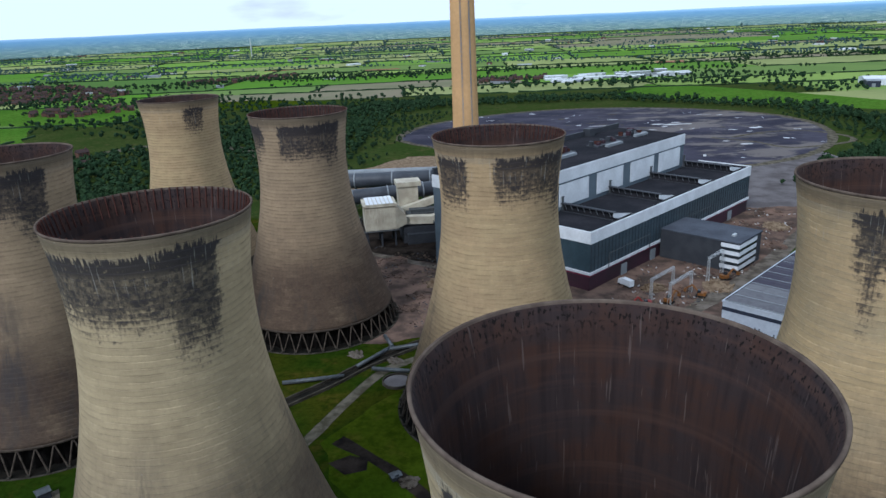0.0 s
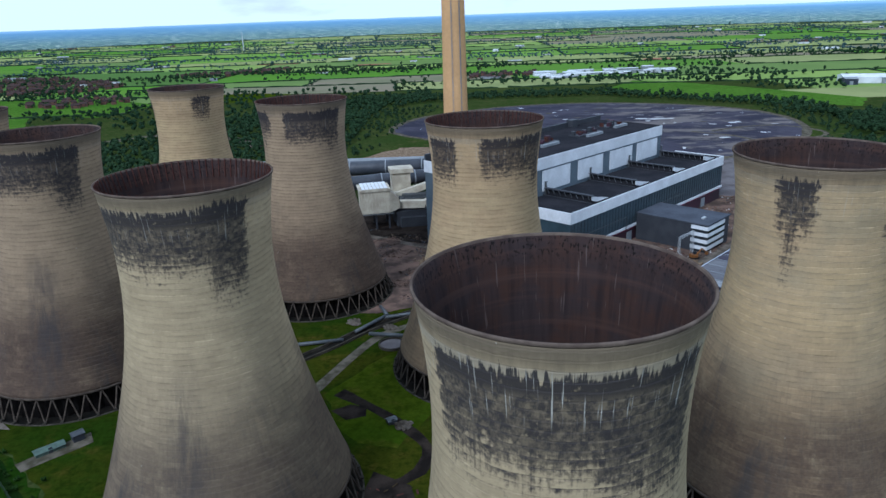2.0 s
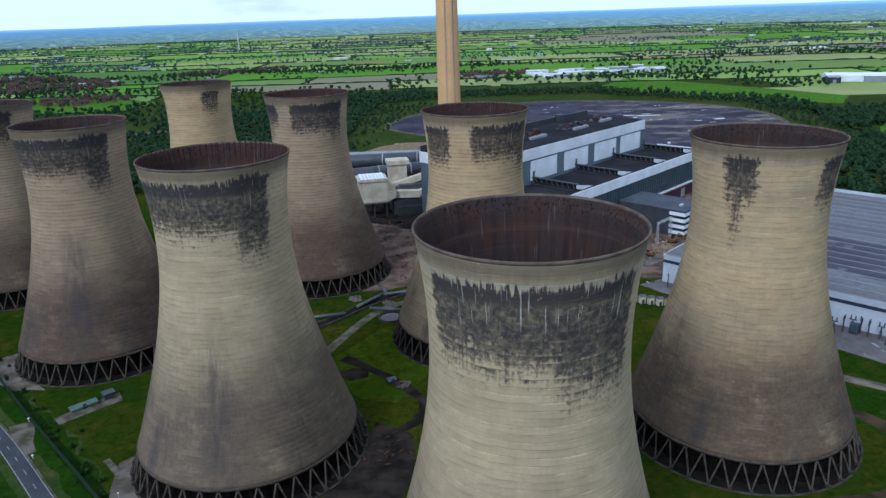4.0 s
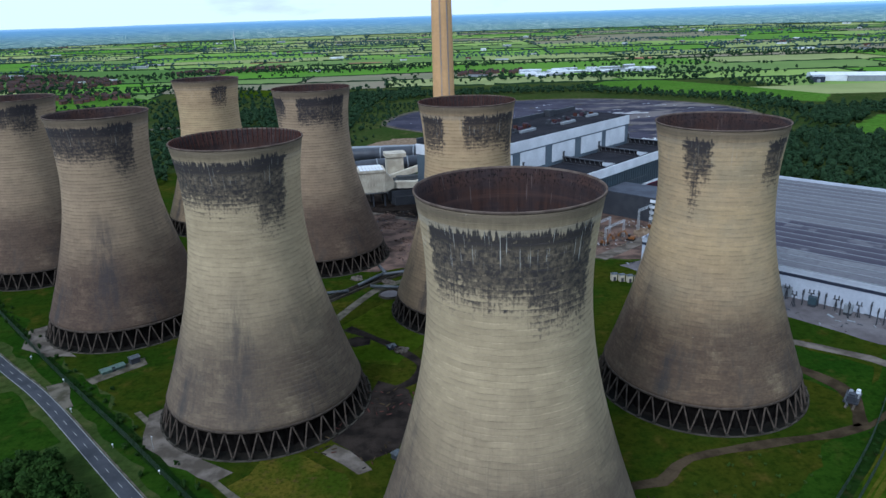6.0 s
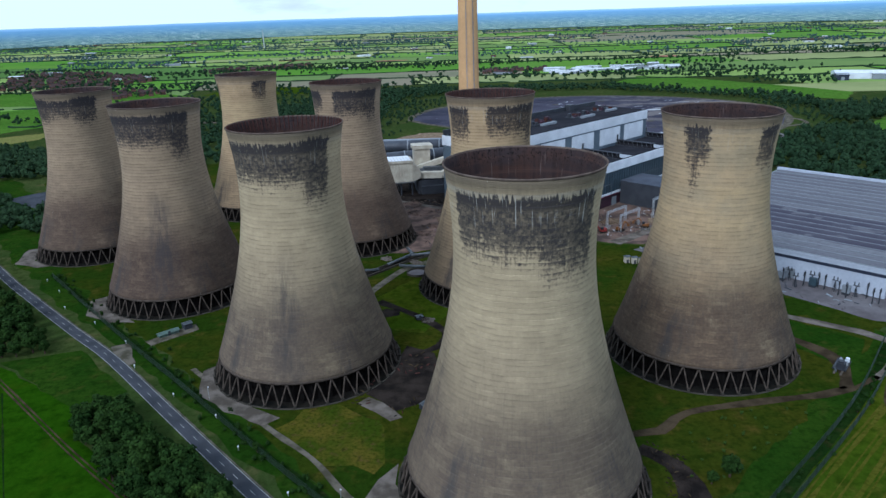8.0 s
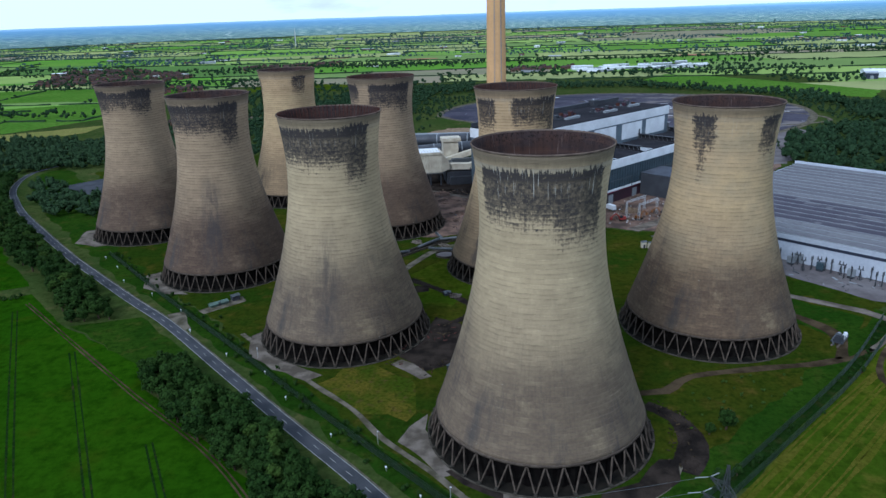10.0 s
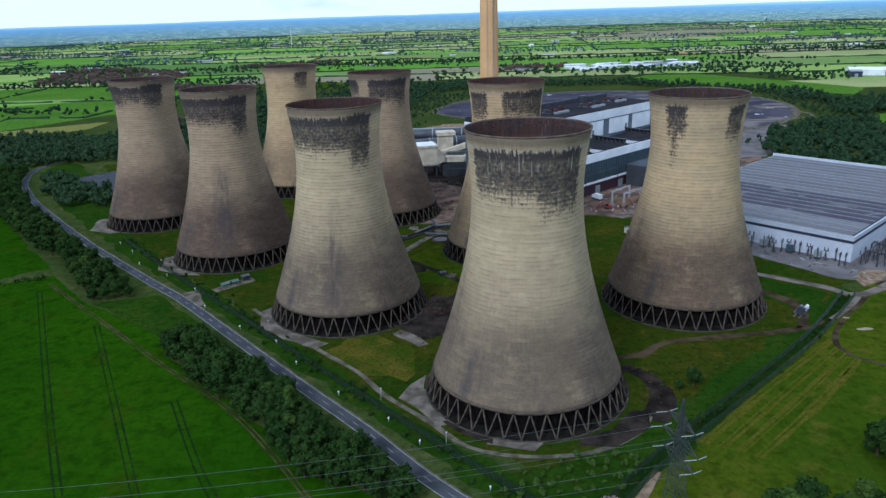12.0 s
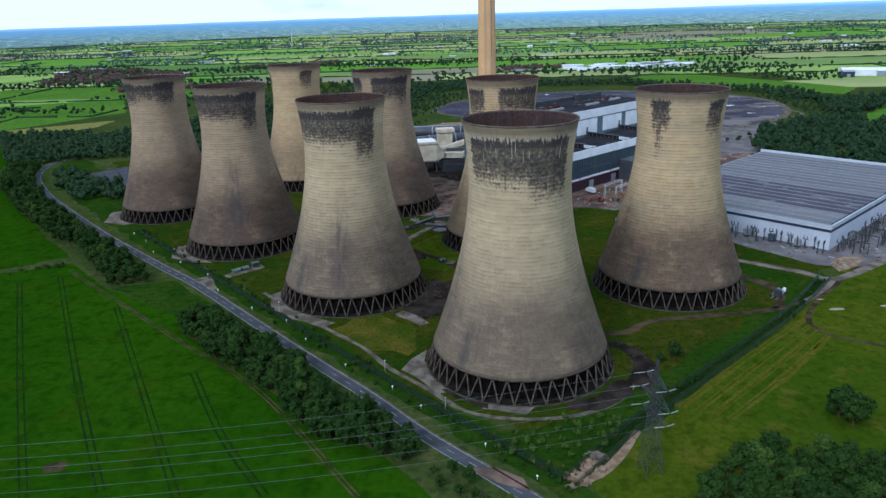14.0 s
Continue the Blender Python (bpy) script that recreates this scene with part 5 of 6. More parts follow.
def pump_skid(x, y, rz):
    t = thing("pump_skid", "dark steel pump skid with white tanks beside the path", "machine", pose(x, y, 0, 0, 0, rz))
    part("frame", Geo().box(-4.5, 4.5, -2.2, -1.9, 0.2, 0.6).box(-4.5, 4.5, 1.9, 2.2, 0.2, 0.6).box(-4.5, -4.2, -2.2, 2.2, 0.2, 0.6).box(4.2, 4.5, -2.2, 2.2, 0.2, 0.6).box(-4.3, 4.3, -2, 2, 0.0, 0.3), M["black"], t)
    part("engine", Geo().box(-3.6, -0.6, -1.5, 1.2, 0.3, 2.4).box(-3.2, -1.2, -1.0, 0.8, 2.4, 3.0), M["black"], t)
    part("tank", Geo().beam((0.4, 0.9, 1.1), (3.2, 0.9, 1.1), 0.9, 0.9, 16), M["grey"], t, "pale cylindrical tank")
    part("tank", Geo().lathe([(0, 0.3), (0.7, 0.3), (0.7, 2.0), (0, 2.3)], 16), M["white"], t, "white upright tank").location = (3.4, -1.2, 0)
    part("cabinet", Geo().box(0.2, 1.6, -1.8, -0.6, 0.3, 2.0), M["galv"], t)
    part("pipe", Geo().beam((-4, 1.7, 0.8), (0.4, 1.7, 0.8), 0.4, 0.4, 10).beam((-4, 1.7, 0.8), (-6.5, 0.5, 0.3), 0.4, 0.4, 10), M["steel"], t)
    part("ramp", Geo().box(-8.0, -4.6, -1.6, -0.9, 0.05, 0.25).box(-8.0, -4.6, 0.6, 1.3, 0.05, 0.25), M["concrete"], t, "pale worn loading ramps")


pump_skid(156.5, 285, 52)
for i in range(5):
    hut(104 + 3.4 * i, 398 - 1.5 * i, 10, 1.2, 1.2, 3.4, M["cream"], "small cream plant cabinet in a row", "cabinet")
hut(0, 332, 30, 1.4, 1.2, 1.4, M["black"], "small black skip on the grass", "skip")
hut(6, 260, 48, 1.2, 1.0, 1.8, M["black"], "dark valve pit housing", "valve_house")


# ---- switchyard posts beside the store ----
def busbar_posts():
    rng = random.Random(12)
    base = thing("busbar_support", "dark switchyard post with insulators on gravel", "switchgear", pose(0, 0, -50), "switchyard posts")
    part("post", Geo().beam((0, 0, 0), (0, 0, 5.4), 0.4).box(-1.3, 1.3, -0.2, 0.2, 5.2, 5.5).beam((-0.9, 0, 0), (0, 0, 5), 0.2).beam((0.9, 0, 0), (0, 0, 5), 0.2), M["black"], base)
    for x in (-0.8, 0.8):
        part("insulator", Geo().lathe([(0.15, 5.5), (0.32, 5.8), (0.15, 6.1), (0.32, 6.4), (0.15, 6.7), (0.3, 7.0), (0, 7.2)], 8), M["black"], base).location = (x, 0, 0)
    m0 = pose(204.5, 344, 0, 0, 0, YAW)
    spots = [(-rng.uniform(3, 11), 3.2 * i + rng.uniform(-1, 1), 1) for i in range(34)] + [(2.0 * i, -rng.uniform(3, 18), 1) for i in range(80)]
    for k, (x, y, s) in enumerate(spots):
        m = m0 @ pose(x, y, 0, 0, 0, rng.choice((0, 90, 30)))
        if k == 0:
            base.matrix_basis = m
        else:
            copy_thing(base, m)
    for i in range(9):
        g = thing("busbar_gantry", "dark steel busbar gantry beside the store", "gantry", m0 @ pose(6 + 15 * i, -6, 0), "busbar gantries")
        part("beam", Geo().beam((0, 0, 6), (0, -11, 6), 0.5), M["black"], g)
        for y in (0, -11):
            part("post", Geo().beam((0, y, 0), (0, y, 6.3), 0.4), M["black"], g)
    for i in range(5):
        t = thing("transformer_bay", "grey louvred switchgear cabinet on posts", "switchgear", m0 @ pose(-5, 14 + 14 * i, 0), "switchgear cabinets")
        part("cabinet", Geo().box(-1, 1, -1.6, 1.6, 1.2, 4.6), M["grey"] if i != 1 else M["teal"], t)
        part("frame", Geo().box(-0.9, -0.6, -1.5, 1.5, 0, 1.2).box(0.6, 0.9, -1.5, 1.5, 0, 1.2), M["black"], t)


busbar_posts()


def debris(poly, gap, seed, mats, label):
    """Broken pieces of concrete, steel and sheet lying about a yard, joined by material."""
    r = random.Random(seed)
    piles = [Geo() for _ in mats]
    for x, y in scatter(poly, gap, r, 3):
        if noise.noise(Vector((x * 0.06, y * 0.06, seed))) < -0.05:
            continue
        g = piles[r.randrange(len(mats))]
        s, a = r.uniform(0.2, 0.5) * gap, r.uniform(0, 3.14)
        d = Vector((math.cos(a), math.sin(a), 0)) * s
        z = r.uniform(0.1, 0.8)
        g.beam((x - d.x, y - d.y, z * 0.4), (x + d.x, y + d.y, z * 0.8), s * r.uniform(0.15, 0.6), 0.25, 5)
    for g, m in zip(piles, mats):
        tagged(part("debris", g, m), label, "debris", kind="stuff")


debris([(84, 446), (110, 436), (150, 476), (200, 534), (240, 600), (200, 600), (150, 545), (88, 466)], 1.7, 3, (M["rubble"], M["concrete"], M["rust"], M["spoil"], M["black"], M["puddle"]), "broken concrete, steel and sheeting strewn over the yard")
debris([(-60, 480), (-16, 428), (10, 430), (30, 420), (40, 450), (30, 500), (-10, 545), (-50, 550)], 1.9, 4, (M["rubble"], M["concrete"], M["blackdirt"], M["spoil"], M["black"]), "rubble and pipework scraps between tower and hopper")
debris([(-100, 600), (-30, 590), (50, 600), (60, 680), (-60, 700)], 3.0, 6, (M["rubble"], M["duct"], M["galv"], M["black"]), "plant scrap below the flue ducts")
debris([(112, 420), (188, 325), (206, 320), (236, 332), (340, 440), (325, 462), (206, 348), (130, 428)], 3.2, 7, (M["black"], M["gravel"], M["grey"]), "small switchgear fittings and stones on gravel")
debris([(-20, 262), (-4, 254), (10, 268), (10, 300), (-6, 300)], 2.0, 8, (M["blackdirt"], M["rust"], M["dirt"]), "scrap and sludge lumps in the black yard")
debris([(74, 240), (84, 232), (86, 212), (78, 198), (72, 204), (76, 220)], 1.3, 9, (M["blackdirt"], M["dirt"], M["blackdirt"]), "churned dark spoil beside the tower")

way("rank_grass", [(47, 147), (72, 179), (104, 212), (148, 258), (184, 303)], 3.0, 0.075, M["ruts"], "dark rank grass between the two fences", "grass", 0.5)
way("rank_grass", [(-196, 394), (-123, 318), (-83, 278), (-44, 238), (4, 191), (46, 150)], 3.4, 0.075, M["ruts"], "dark rank grass along the fence line", "grass", 0.8)


# ---- trees ----
def leaf_cards(rng, n, lobes, size):
    """Small leaf clumps, one face each, set on the outsides of a crown's lobes."""
    vs, fs = [], []
    for _ in range(n):
        cx, cy, cz, r = rng.choice(lobes)
        d = Vector((rng.gauss(0, 1), rng.gauss(0, 1), rng.gauss(0.25, 1))).normalized()
        p = Vector((cx, cy, cz)) + d * r * rng.uniform(0.8, 1.12)
        nrm = (d + Vector((rng.gauss(0, 0.45), rng.gauss(0, 0.45), rng.gauss(0.2, 0.45)))).normalized()
        s = nrm.cross(Vector((rng.gauss(0, 1), rng.gauss(0, 1), rng.gauss(0, 1)))).normalized()
        t = nrm.cross(s)
        k = size * rng.uniform(0.6, 1.4)
        o = len(vs)
        vs += [p - s * k, p - t * k * 0.7, p + s * k, p + t * k * 0.8 + nrm * k * 0.2]
        fs.append((o, o + 1, o + 2, o + 3))
    return vs, fs


def blob(rng, cx, cy, cz, r, sub=1):
    bm = bmesh.new()
    bmesh.ops.create_icosphere(bm, subdivisions=sub, radius=r)
    vs = [v.co * rng.uniform(0.78, 1.12) + Vector((cx, cy, cz)) for v in bm.verts]
    fs = [tuple(v.index for v in f.verts) for f in bm.faces]
    bm.free()
    return vs, fs


def crown_lobes(rng, h, w, n):
    out = []
    for i in range(n):
        a, q = rng.uniform(0, math.tau), rng.random()
        z = h * (0.34 + 0.54 * q)
        r = w * math.sqrt(rng.random()) * (1 - 0.75 * abs(q - 0.4)) * 0.75
        out.append((r * math.cos(a), r * math.sin(a), z, w * rng.uniform(0.26, 0.42)))
    return out


def tree_meshes(seed, h, w, leaves, size, mat):
    rng = random.Random(seed)
    lobes = crown_lobes(rng, h, w, 17)
    g = Geo()
    for l in lobes:
        g.add(*blob(rng, l[0], l[1], l[2], l[3] * 0.85))
    g.add(*leaf_cards(rng, leaves, lobes, size))
    t = Geo()
    t.beam((0, 0, -0.3), (0.1, 0, h * 0.3), 0.55, 0.55, 7).beam((0.1, 0, h * 0.3), (0.2, 0.1, h * 0.7), 0.34, 0.34, 6)
    for l in lobes[:7]:
        t.beam((0.1, 0, h * rng.uniform(0.22, 0.4)), l[:3], 0.2, 0.2, 5)
    return t.mesh("trunk", M["bark"]), g.mesh("crown", mat)


TREES = [tree_meshes(20 + i, *row) for i, row in enumerate(((9.5, 4.0, 900, 0.42, M["leaf"]), (8.0, 3.8, 850, 0.42, M["leaf"]), (11.0, 4.4, 1000, 0.44, M["leaf"]), (7.0, 3.4, 750, 0.4, M["leaf"]), (9.0, 3.6, 850, 0.42, M["leaf3"])))]


def tree(x, y, k, s, rz, label="broad dark green leafy tree in the roadside belt", group="roadside tree belt"):
    t = thing("tree", label, "tree", Matrix.LocRotScale((x, y, 0), Euler((0, 0, rz)), (s, s, s)), group)
    part("trunk", TREES[k][0], None, t)
    part("crown", TREES[k][1], None, t)


def plant_belt(poly, gap, seed, lo=0.75, hi=1.15, **kw):
    rng = random.Random(seed)
    for x, y in scatter(poly, gap, rng):
        k = rng.choice((0, 0, 1, 1, 2, 3, 3, 4)) if rng.random() < 0.55 else rng.choice((0, 1, 2))
        tree(x, y, k, rng.uniform(lo, hi), rng.uniform(0, 6.28), **kw)


plant_belt([(-109, 255), (-104, 245), (-79, 219), (-54, 197), (-31, 170), (-11, 160), (0, 157), (3, 164), (-20, 184), (-44, 209), (-69, 233), (-95, 259)], 3.8, 1, 0.75, 1.15)
plant_belt([(24, 128), (40, 112), (52, 116), (30, 138)], 5.0, 2, 0.5, 0.8)
plant_belt([(6, 150), (20, 134), (26, 140), (10, 156)], 4.0, 3, 0.35, 0.55)
plant_belt([(-219, 365), (-193, 331), (-167, 299), (-147, 303), (-177, 337), (-219, 377)], 5.2, 4)
plant_belt([(-416, 590), (-376, 520), (-286, 418), (-226, 362), (-212, 370), (-281, 445), (-336, 502), (-370, 556), (-388, 600)], 6.4, 5, 0.85, 1.3)
plant_belt([(73, 132), (85, 148), (99, 158), (119, 160), (151, 152), (161, 112), (91, 102)], 4.4, 6, 0.8, 1.1, label="broad dark green tree at the golf course edge", group="golf course trees")
plant_belt([(134, 180), (140, 176), (146, 184), (138, 190)], 5.0, 7, 1.0, 1.2, label="tall dark tree standing on the fairway", group="golf course trees")
for x, y, k, s in ((94, 222, 3, 1.0), (88, 219, 3, 0.6), (84, 196, 3, 0.6), (98, 205, 3, 0.45), (90, 199, 3, 0.5), (-44, 236, 3, 0.5), (152, 258, 3, 0.4), (158, 268, 3, 0.35), (146, 254, 3, 0.3), (176, 190, 0, 1.0), (182, 196, 2, 1.0)):
    tree(x, y, k, s, x, "dark rounded bush growing in rough grass", "bushes")


def template(seed, h, w, cards, size, lobes=4, sub=1):
    rng = random.Random(seed)
    lb = crown_lobes(rng, h, w, lobes)
    g = Geo()
    for l in lb:
        g.add(*blob(rng, l[0], l[1], l[2] * 0.9, l[3] * 1.25, sub))
    g.add(*leaf_cards(rng, cards, [(a, b, c, d * 1.3) for a, b, c, d in lb], size))
    fs = []
    for f in g.f:
        fs.append(f if len(f) == 4 else (*f, f[2]))
    return np.array([tuple(v) for v in g.v]), g.f


def stuff(name, spots, temps, mat, label, category, seed=0):
    """Many copies of small plants joined in one mesh: spots of (x, y, scale)."""
    rng = random.Random(seed)
    vs, fs, o = [], [], 0
    for x, y, s in spots:
        tv, tf = temps[rng.randrange(len(temps))]
        a = rng.uniform(0, math.tau)
        c, d = math.cos(a) * s, math.sin(a) * s
        sz = s * rng.uniform(0.8, 1.25)
        vs.append(np.stack([tv[:, 0] * c - tv[:, 1] * d + x, tv[:, 0] * d + tv[:, 1] * c + y, tv[:, 2] * sz], 1))
        fs += [tuple(i + o for i in f) for f in tf]
        o += len(tv)
    me = bpy.data.meshes.new(name)
    me.from_pydata(np.concatenate(vs).tolist(), [], fs)
    me.materials.append(mat)
    return tagged(new(name, me), label, category, kind="stuff")


MIDT = [template(50 + i, 9, 4.6, 110, 0.75, 6) for i in range(4)]
FART = [template(60 + i, 8, 5.0, 14, 1.5, 3) for i in range(4)]
SCRUB = [template(70 + i, 2.2, 1.6, 60, 0.28, 4) for i in range(3)]

rng = random.Random(77)


def wood(polys, gap, temps, lo, hi, seed, label, name="woodland"):
    r = random.Random(seed)
    spots = [(x, y, r.uniform(lo, hi)) for p in polys for x, y in scatter(p, gap, r, 4)]
    return stuff(name, spots, temps, M["leaf2"], label, "woodland", seed)


wood([[(-560, 770), (-490, 790), (-400, 745), (-350, 700), (-330, 640), (-392, 620), (-425, 605), (-520, 735)],
      [(-330, 650), (-250, 615), (-200, 640), (-230, 700), (-300, 720)],
      [(-352, 560), (-318, 510), (-282, 470), (-262, 490), (-300, 530), (-335, 570)],
      [(-250, 470), (-240, 500), (-280, 510), (-262, 470)]], 7.0, MIDT, 0.7, 1.25, 11, "dense dark green scrub woodland beyond the towers")
wood([[(-440, 720), (-400, 800), (-330, 900), (-300, 1010), (-140, 1210), (-60, 1210), (-84, 1000), (-80, 850), (-125, 745), (-105, 655), (-190, 690), (-250, 640), (-330, 680)],
      [(-60, 1120), (-20, 1170), (60, 1190), (240, 1190), (400, 1045), (440, 930), (470, 960), (470, 1060), (380, 1110), (250, 1240), (60, 1240), (-60, 1230)],
      [(-110, 1180), (-10, 1200), (-10, 1280), (-130, 1240)]], 7.6, FART, 0.7, 1.3, 12, "belt of dark trees round the coal yard")
wood([[(256, 610), (296, 548), (345, 480), (490, 560), (470, 640), (372, 600), (300, 690)], [(286, 690), (330, 640), (372, 590), (470, 640), (560, 700), (436, 716), (404, 766), (368, 770), (330, 720)], [(420, 830), (430, 790), (520, 885), (640, 905), (600, 940), (500, 930), (450, 940)]],
     8.0, MIDT, 0.8, 1.4, 13, "thick dark woodland behind the white store")
wood([[(480, 560), (470, 640), (560, 720), (700, 760), (720, 600)]], 10, MIDT, 0.7, 1.2, 14, "dark trees past the white store")
r2 = random.Random(4)
stuff("scrub", [(x, y, r2.uniform(0.5, 1.2)) for x, y in scatter([(26, 162), (48, 152), (70, 178), (60, 182), (40, 178), (24, 172)], 3.8, r2)], SCRUB, M["leaf3"],
      "low leafy scrub in long grass at the fence corner", "scrub", 3)
line = smooth_line([(-196, 394), (-105, 302), (-50, 244), (2, 186), (46, 146)], 3.0)
stuff("scrub", [(p.x + r2.gauss(0, 2.0), p.y + r2.gauss(0, 2.0), r2.uniform(0.3, 0.95)) for p in line for _ in range(2) if r2.random() < 0.55], SCRUB, M["leaf"], "rank weeds and saplings along the wire fence", "scrub", 5)
stuff("scrub", [(p.x + r2.gauss(-3, 1.5), p.y + r2.gauss(-3, 1.5), r2.uniform(0.4, 1.0)) for p in smooth_line([(-206, 334), (-240, 318), (-420, 250)], 1.6)], SCRUB, M["leaf"], "low hedge between two crop fields", "hedge", 6)

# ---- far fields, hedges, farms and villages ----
BUSY = [[(-60, 470), (-330, 620), (-400, 640), (-540, 770), (-420, 900), (-300, 1000), (-140, 1200), (60, 1245), (260, 1245), (480, 1060), (640, 900), (740, 600), (640, 420), (300, 380), (232, 342), (190, 300), (48, 150)]]


def edge_y(k, x):
    return FIELD_ROWS[k] + 34 * noise.noise(Vector((x * 0.0016, k * 3.1, 0))) * (1 + k * 0.08) + x * 0.05 * math.sin(k * 1.7)


FIELD_ROWS = [560]
while FIELD_ROWS[-1] < 4700:
    FIELD_ROWS.append(FIELD_ROWS[-1] + 85 + FIELD_ROWS[-1] * 0.05 + 45 * math.sin(len(FIELD_ROWS) * 2.3))
hedge_spots, wood_spots, far_fields = [], [], []


hedge_geo = Geo()


def hedge(a, b, dens, big):
    """A cut hedge with an uneven top, and the odd tree in it."""
    L = math.hypot(b[0] - a[0], b[1] - a[1])
    n = max(2, int(L / (9 + a[1] * 0.004)))
    dx, dy = (b[0] - a[0]) / L, (b[1] - a[1]) / L
    vs, fs = [], []
    for i in range(n + 1):
        t = i / n
        x, y = a[0] + (b[0] - a[0]) * t + rng.gauss(0, 0.8), a[1] + (b[1] - a[1]) * t + rng.gauss(0, 0.8)
        w, h = rng.uniform(0.9, 1.8) * big, rng.uniform(1.2, 3.0) * big
        vs += [(x - dy * w, y + dx * w, 0), (x - dy * w * 0.7, y + dx * w * 0.7, h), (x + dy * w * 0.7, y - dx * w * 0.7, h * rng.uniform(0.85, 1.1)), (x + dy * w, y - dx * w, 0)]
        if i < n and rng.random() > 0.07:
            o = 4 * i
            fs += [(o + k, o + k + 1, o + k + 5, o + k + 4) for k in range(3)]
    hedge_geo.add(vs, fs)
    thick = noise.noise(Vector((a[0] * 0.003, a[1] * 0.003, 7))) * 0.5 + 0.5
    for i in range(int(L / (dens * (3.6 - 2.8 * thick)))):
        t = rng.random()
        if noise.noise(Vector(((a[0] + (b[0] - a[0]) * t) * 0.011, (a[1] + (b[1] - a[1]) * t) * 0.011, 2.0))) < 0.12 and rng.random() < 0.9:
            continue
        hedge_spots.append((a[0] + (b[0] - a[0]) * t + rng.gauss(0, 2), a[1] + (b[1] - a[1]) * t + rng.gauss(0, 2), rng.uniform(0.5, 1.3) * big * (1.0 if a[1] < 3000 else 1.35)))


for k in range(len(FIELD_ROWS) - 1):
    reach = FIELD_ROWS[k] * 0.80 + 160
    x = -reach - rng.uniform(0, 200)
    while x < reach:
        w = rng.uniform(130, 460) + FIELD_ROWS[k] * 0.08
        sl = rng.uniform(-25, 25)
        quad = [(x, edge_y(k, x)), (x + w, edge_y(k, x + w)), (x + w + sl, edge_y(k + 1, x + w + sl)), (x + sl, edge_y(k + 1, x + sl))]
        cx, cy = sum(p[0] for p in quad) / 4, sum(p[1] for p in quad) / 4
        if not any(inside(px, py, BUSY[0]) for px, py in quad + [(cx, cy)]) and math.hypot(cx, cy) < 4680 and not (cy < 760 and -1000 < cx < -300):
            far_fields.append(quad)
            dens = 4.5 + cy * 0.0026
            for e in ((0, 1), (1, 2)):
                if rng.random() < 0.7:
                    hedge(quad[e[0]], quad[e[1]], dens, 1.0 if cy < 2000 else 1.25)
            if rng.random() < 0.16:
                lo = rng.random() * 0.8
                hi = min(1.0, lo + 0.14 + rng.random() * 0.24)
                p = [Vector(v) for v in quad]
                q = [p[0].lerp(p[3], lo), p[1].lerp(p[2], lo), p[1].lerp(p[2], hi), p[0].lerp(p[3], hi)]
                wood_spots += [(a, b, rng.uniform(0.7, 1.35)) for a, b in scatter([(v.x, v.y) for v in q], 9.5 + cy * 0.0035, rng, 3)]
        x += w



def drift(x, y):
    """How wooded the plain is at a place: long belts that lie across the view."""
    return noise.noise(Vector((x * 0.0016, y * 0.0052, 11.0))) + 0.5 * noise.noise(Vector((x * 0.006, y * 0.014, 4.0))) + 0.28 * noise.noise(Vector((x * 0.02, y * 0.03, 8.0)))


OPEN_LAND = [[(-800, 1080), (-600, 1174), (-504, 984), (-560, 880), (-591, 834), (-900, 880)], [(250, 1250), (345, 1410), (425, 1330), (510, 1205), (580, 1075), (522, 990), (400, 1100)],
             [(412, 766), (440, 722), (560, 705), (700, 780), (640, 900), (520, 880)], [(620, 1190), (800, 1150), (820, 1290), (640, 1310)], [(180, 1480), (480, 1540), (480, 1680), (180, 1620)]]
drift_spots = []
yy = 1000.0
while yy < 4650:
    gap = 9.0 + yy * 0.0042
    xx = -0.72 * yy - 100
    while xx < 0.72 * yy + 100:
        px, py = xx + rng.uniform(-0.5, 0.5) * gap, yy + rng.uniform(-0.5, 0.5) * gap
        if drift(px, py) > 0.245 - yy * 0.00003 and not inside(px, py, BUSY[0]) and not any(inside(px, py, q) for q in OPEN_LAND):
            drift_spots.append((px, py, rng.uniform(0.75, 1.3)))
        xx += gap
    yy += gap * 1.2

near_fields = sorted(far_fields, key=lambda q: q[0][1])
for k, q in enumerate(near_fields[:260]):
    ob = part("field", Geo().add([(a, b, 0.03 + 0.006 * (k % 7)) for a, b in q], [(0, 1, 2, 3)]), M["field"])
    tagged(ob, "farm field of grass or crop bounded by hedges", "field", kind="structure")
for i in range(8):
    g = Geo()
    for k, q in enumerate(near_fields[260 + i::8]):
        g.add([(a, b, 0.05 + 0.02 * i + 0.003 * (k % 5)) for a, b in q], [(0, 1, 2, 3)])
    tagged(part("far_field", g, M["farfield"]), "distant patchwork of farm fields paled with painted haze", "field", kind="structure")
DRIFTT = [template(90 + i, 7.5, 5.6, 7, 1.6, 1) for i in range(5)]
HEDGET = [template(80 + i, 8, 4.5, 8, 1.4, 2) for i in range(4)]
tagged(part("hedge_run", hedge_geo, M["leaf2"]), "cut dark green hedges between the fields", "hedge", kind="stuff")
stuff("hedgerow", [h for h in hedge_spots if h[1] < 2000], HEDGET, M["leaf2"], "dark hedgerow trees of the plain", "hedge", 8)
# trees past 2000 m take the haze-tinted leaf colour
stuff("hedgerow", [h for h in hedge_spots if h[1] >= 2000], HEDGET, M["leaf4"], "distant hedgerow trees in haze-blue green", "hedge", 18)
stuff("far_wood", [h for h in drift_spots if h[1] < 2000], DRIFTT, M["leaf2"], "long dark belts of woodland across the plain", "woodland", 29)
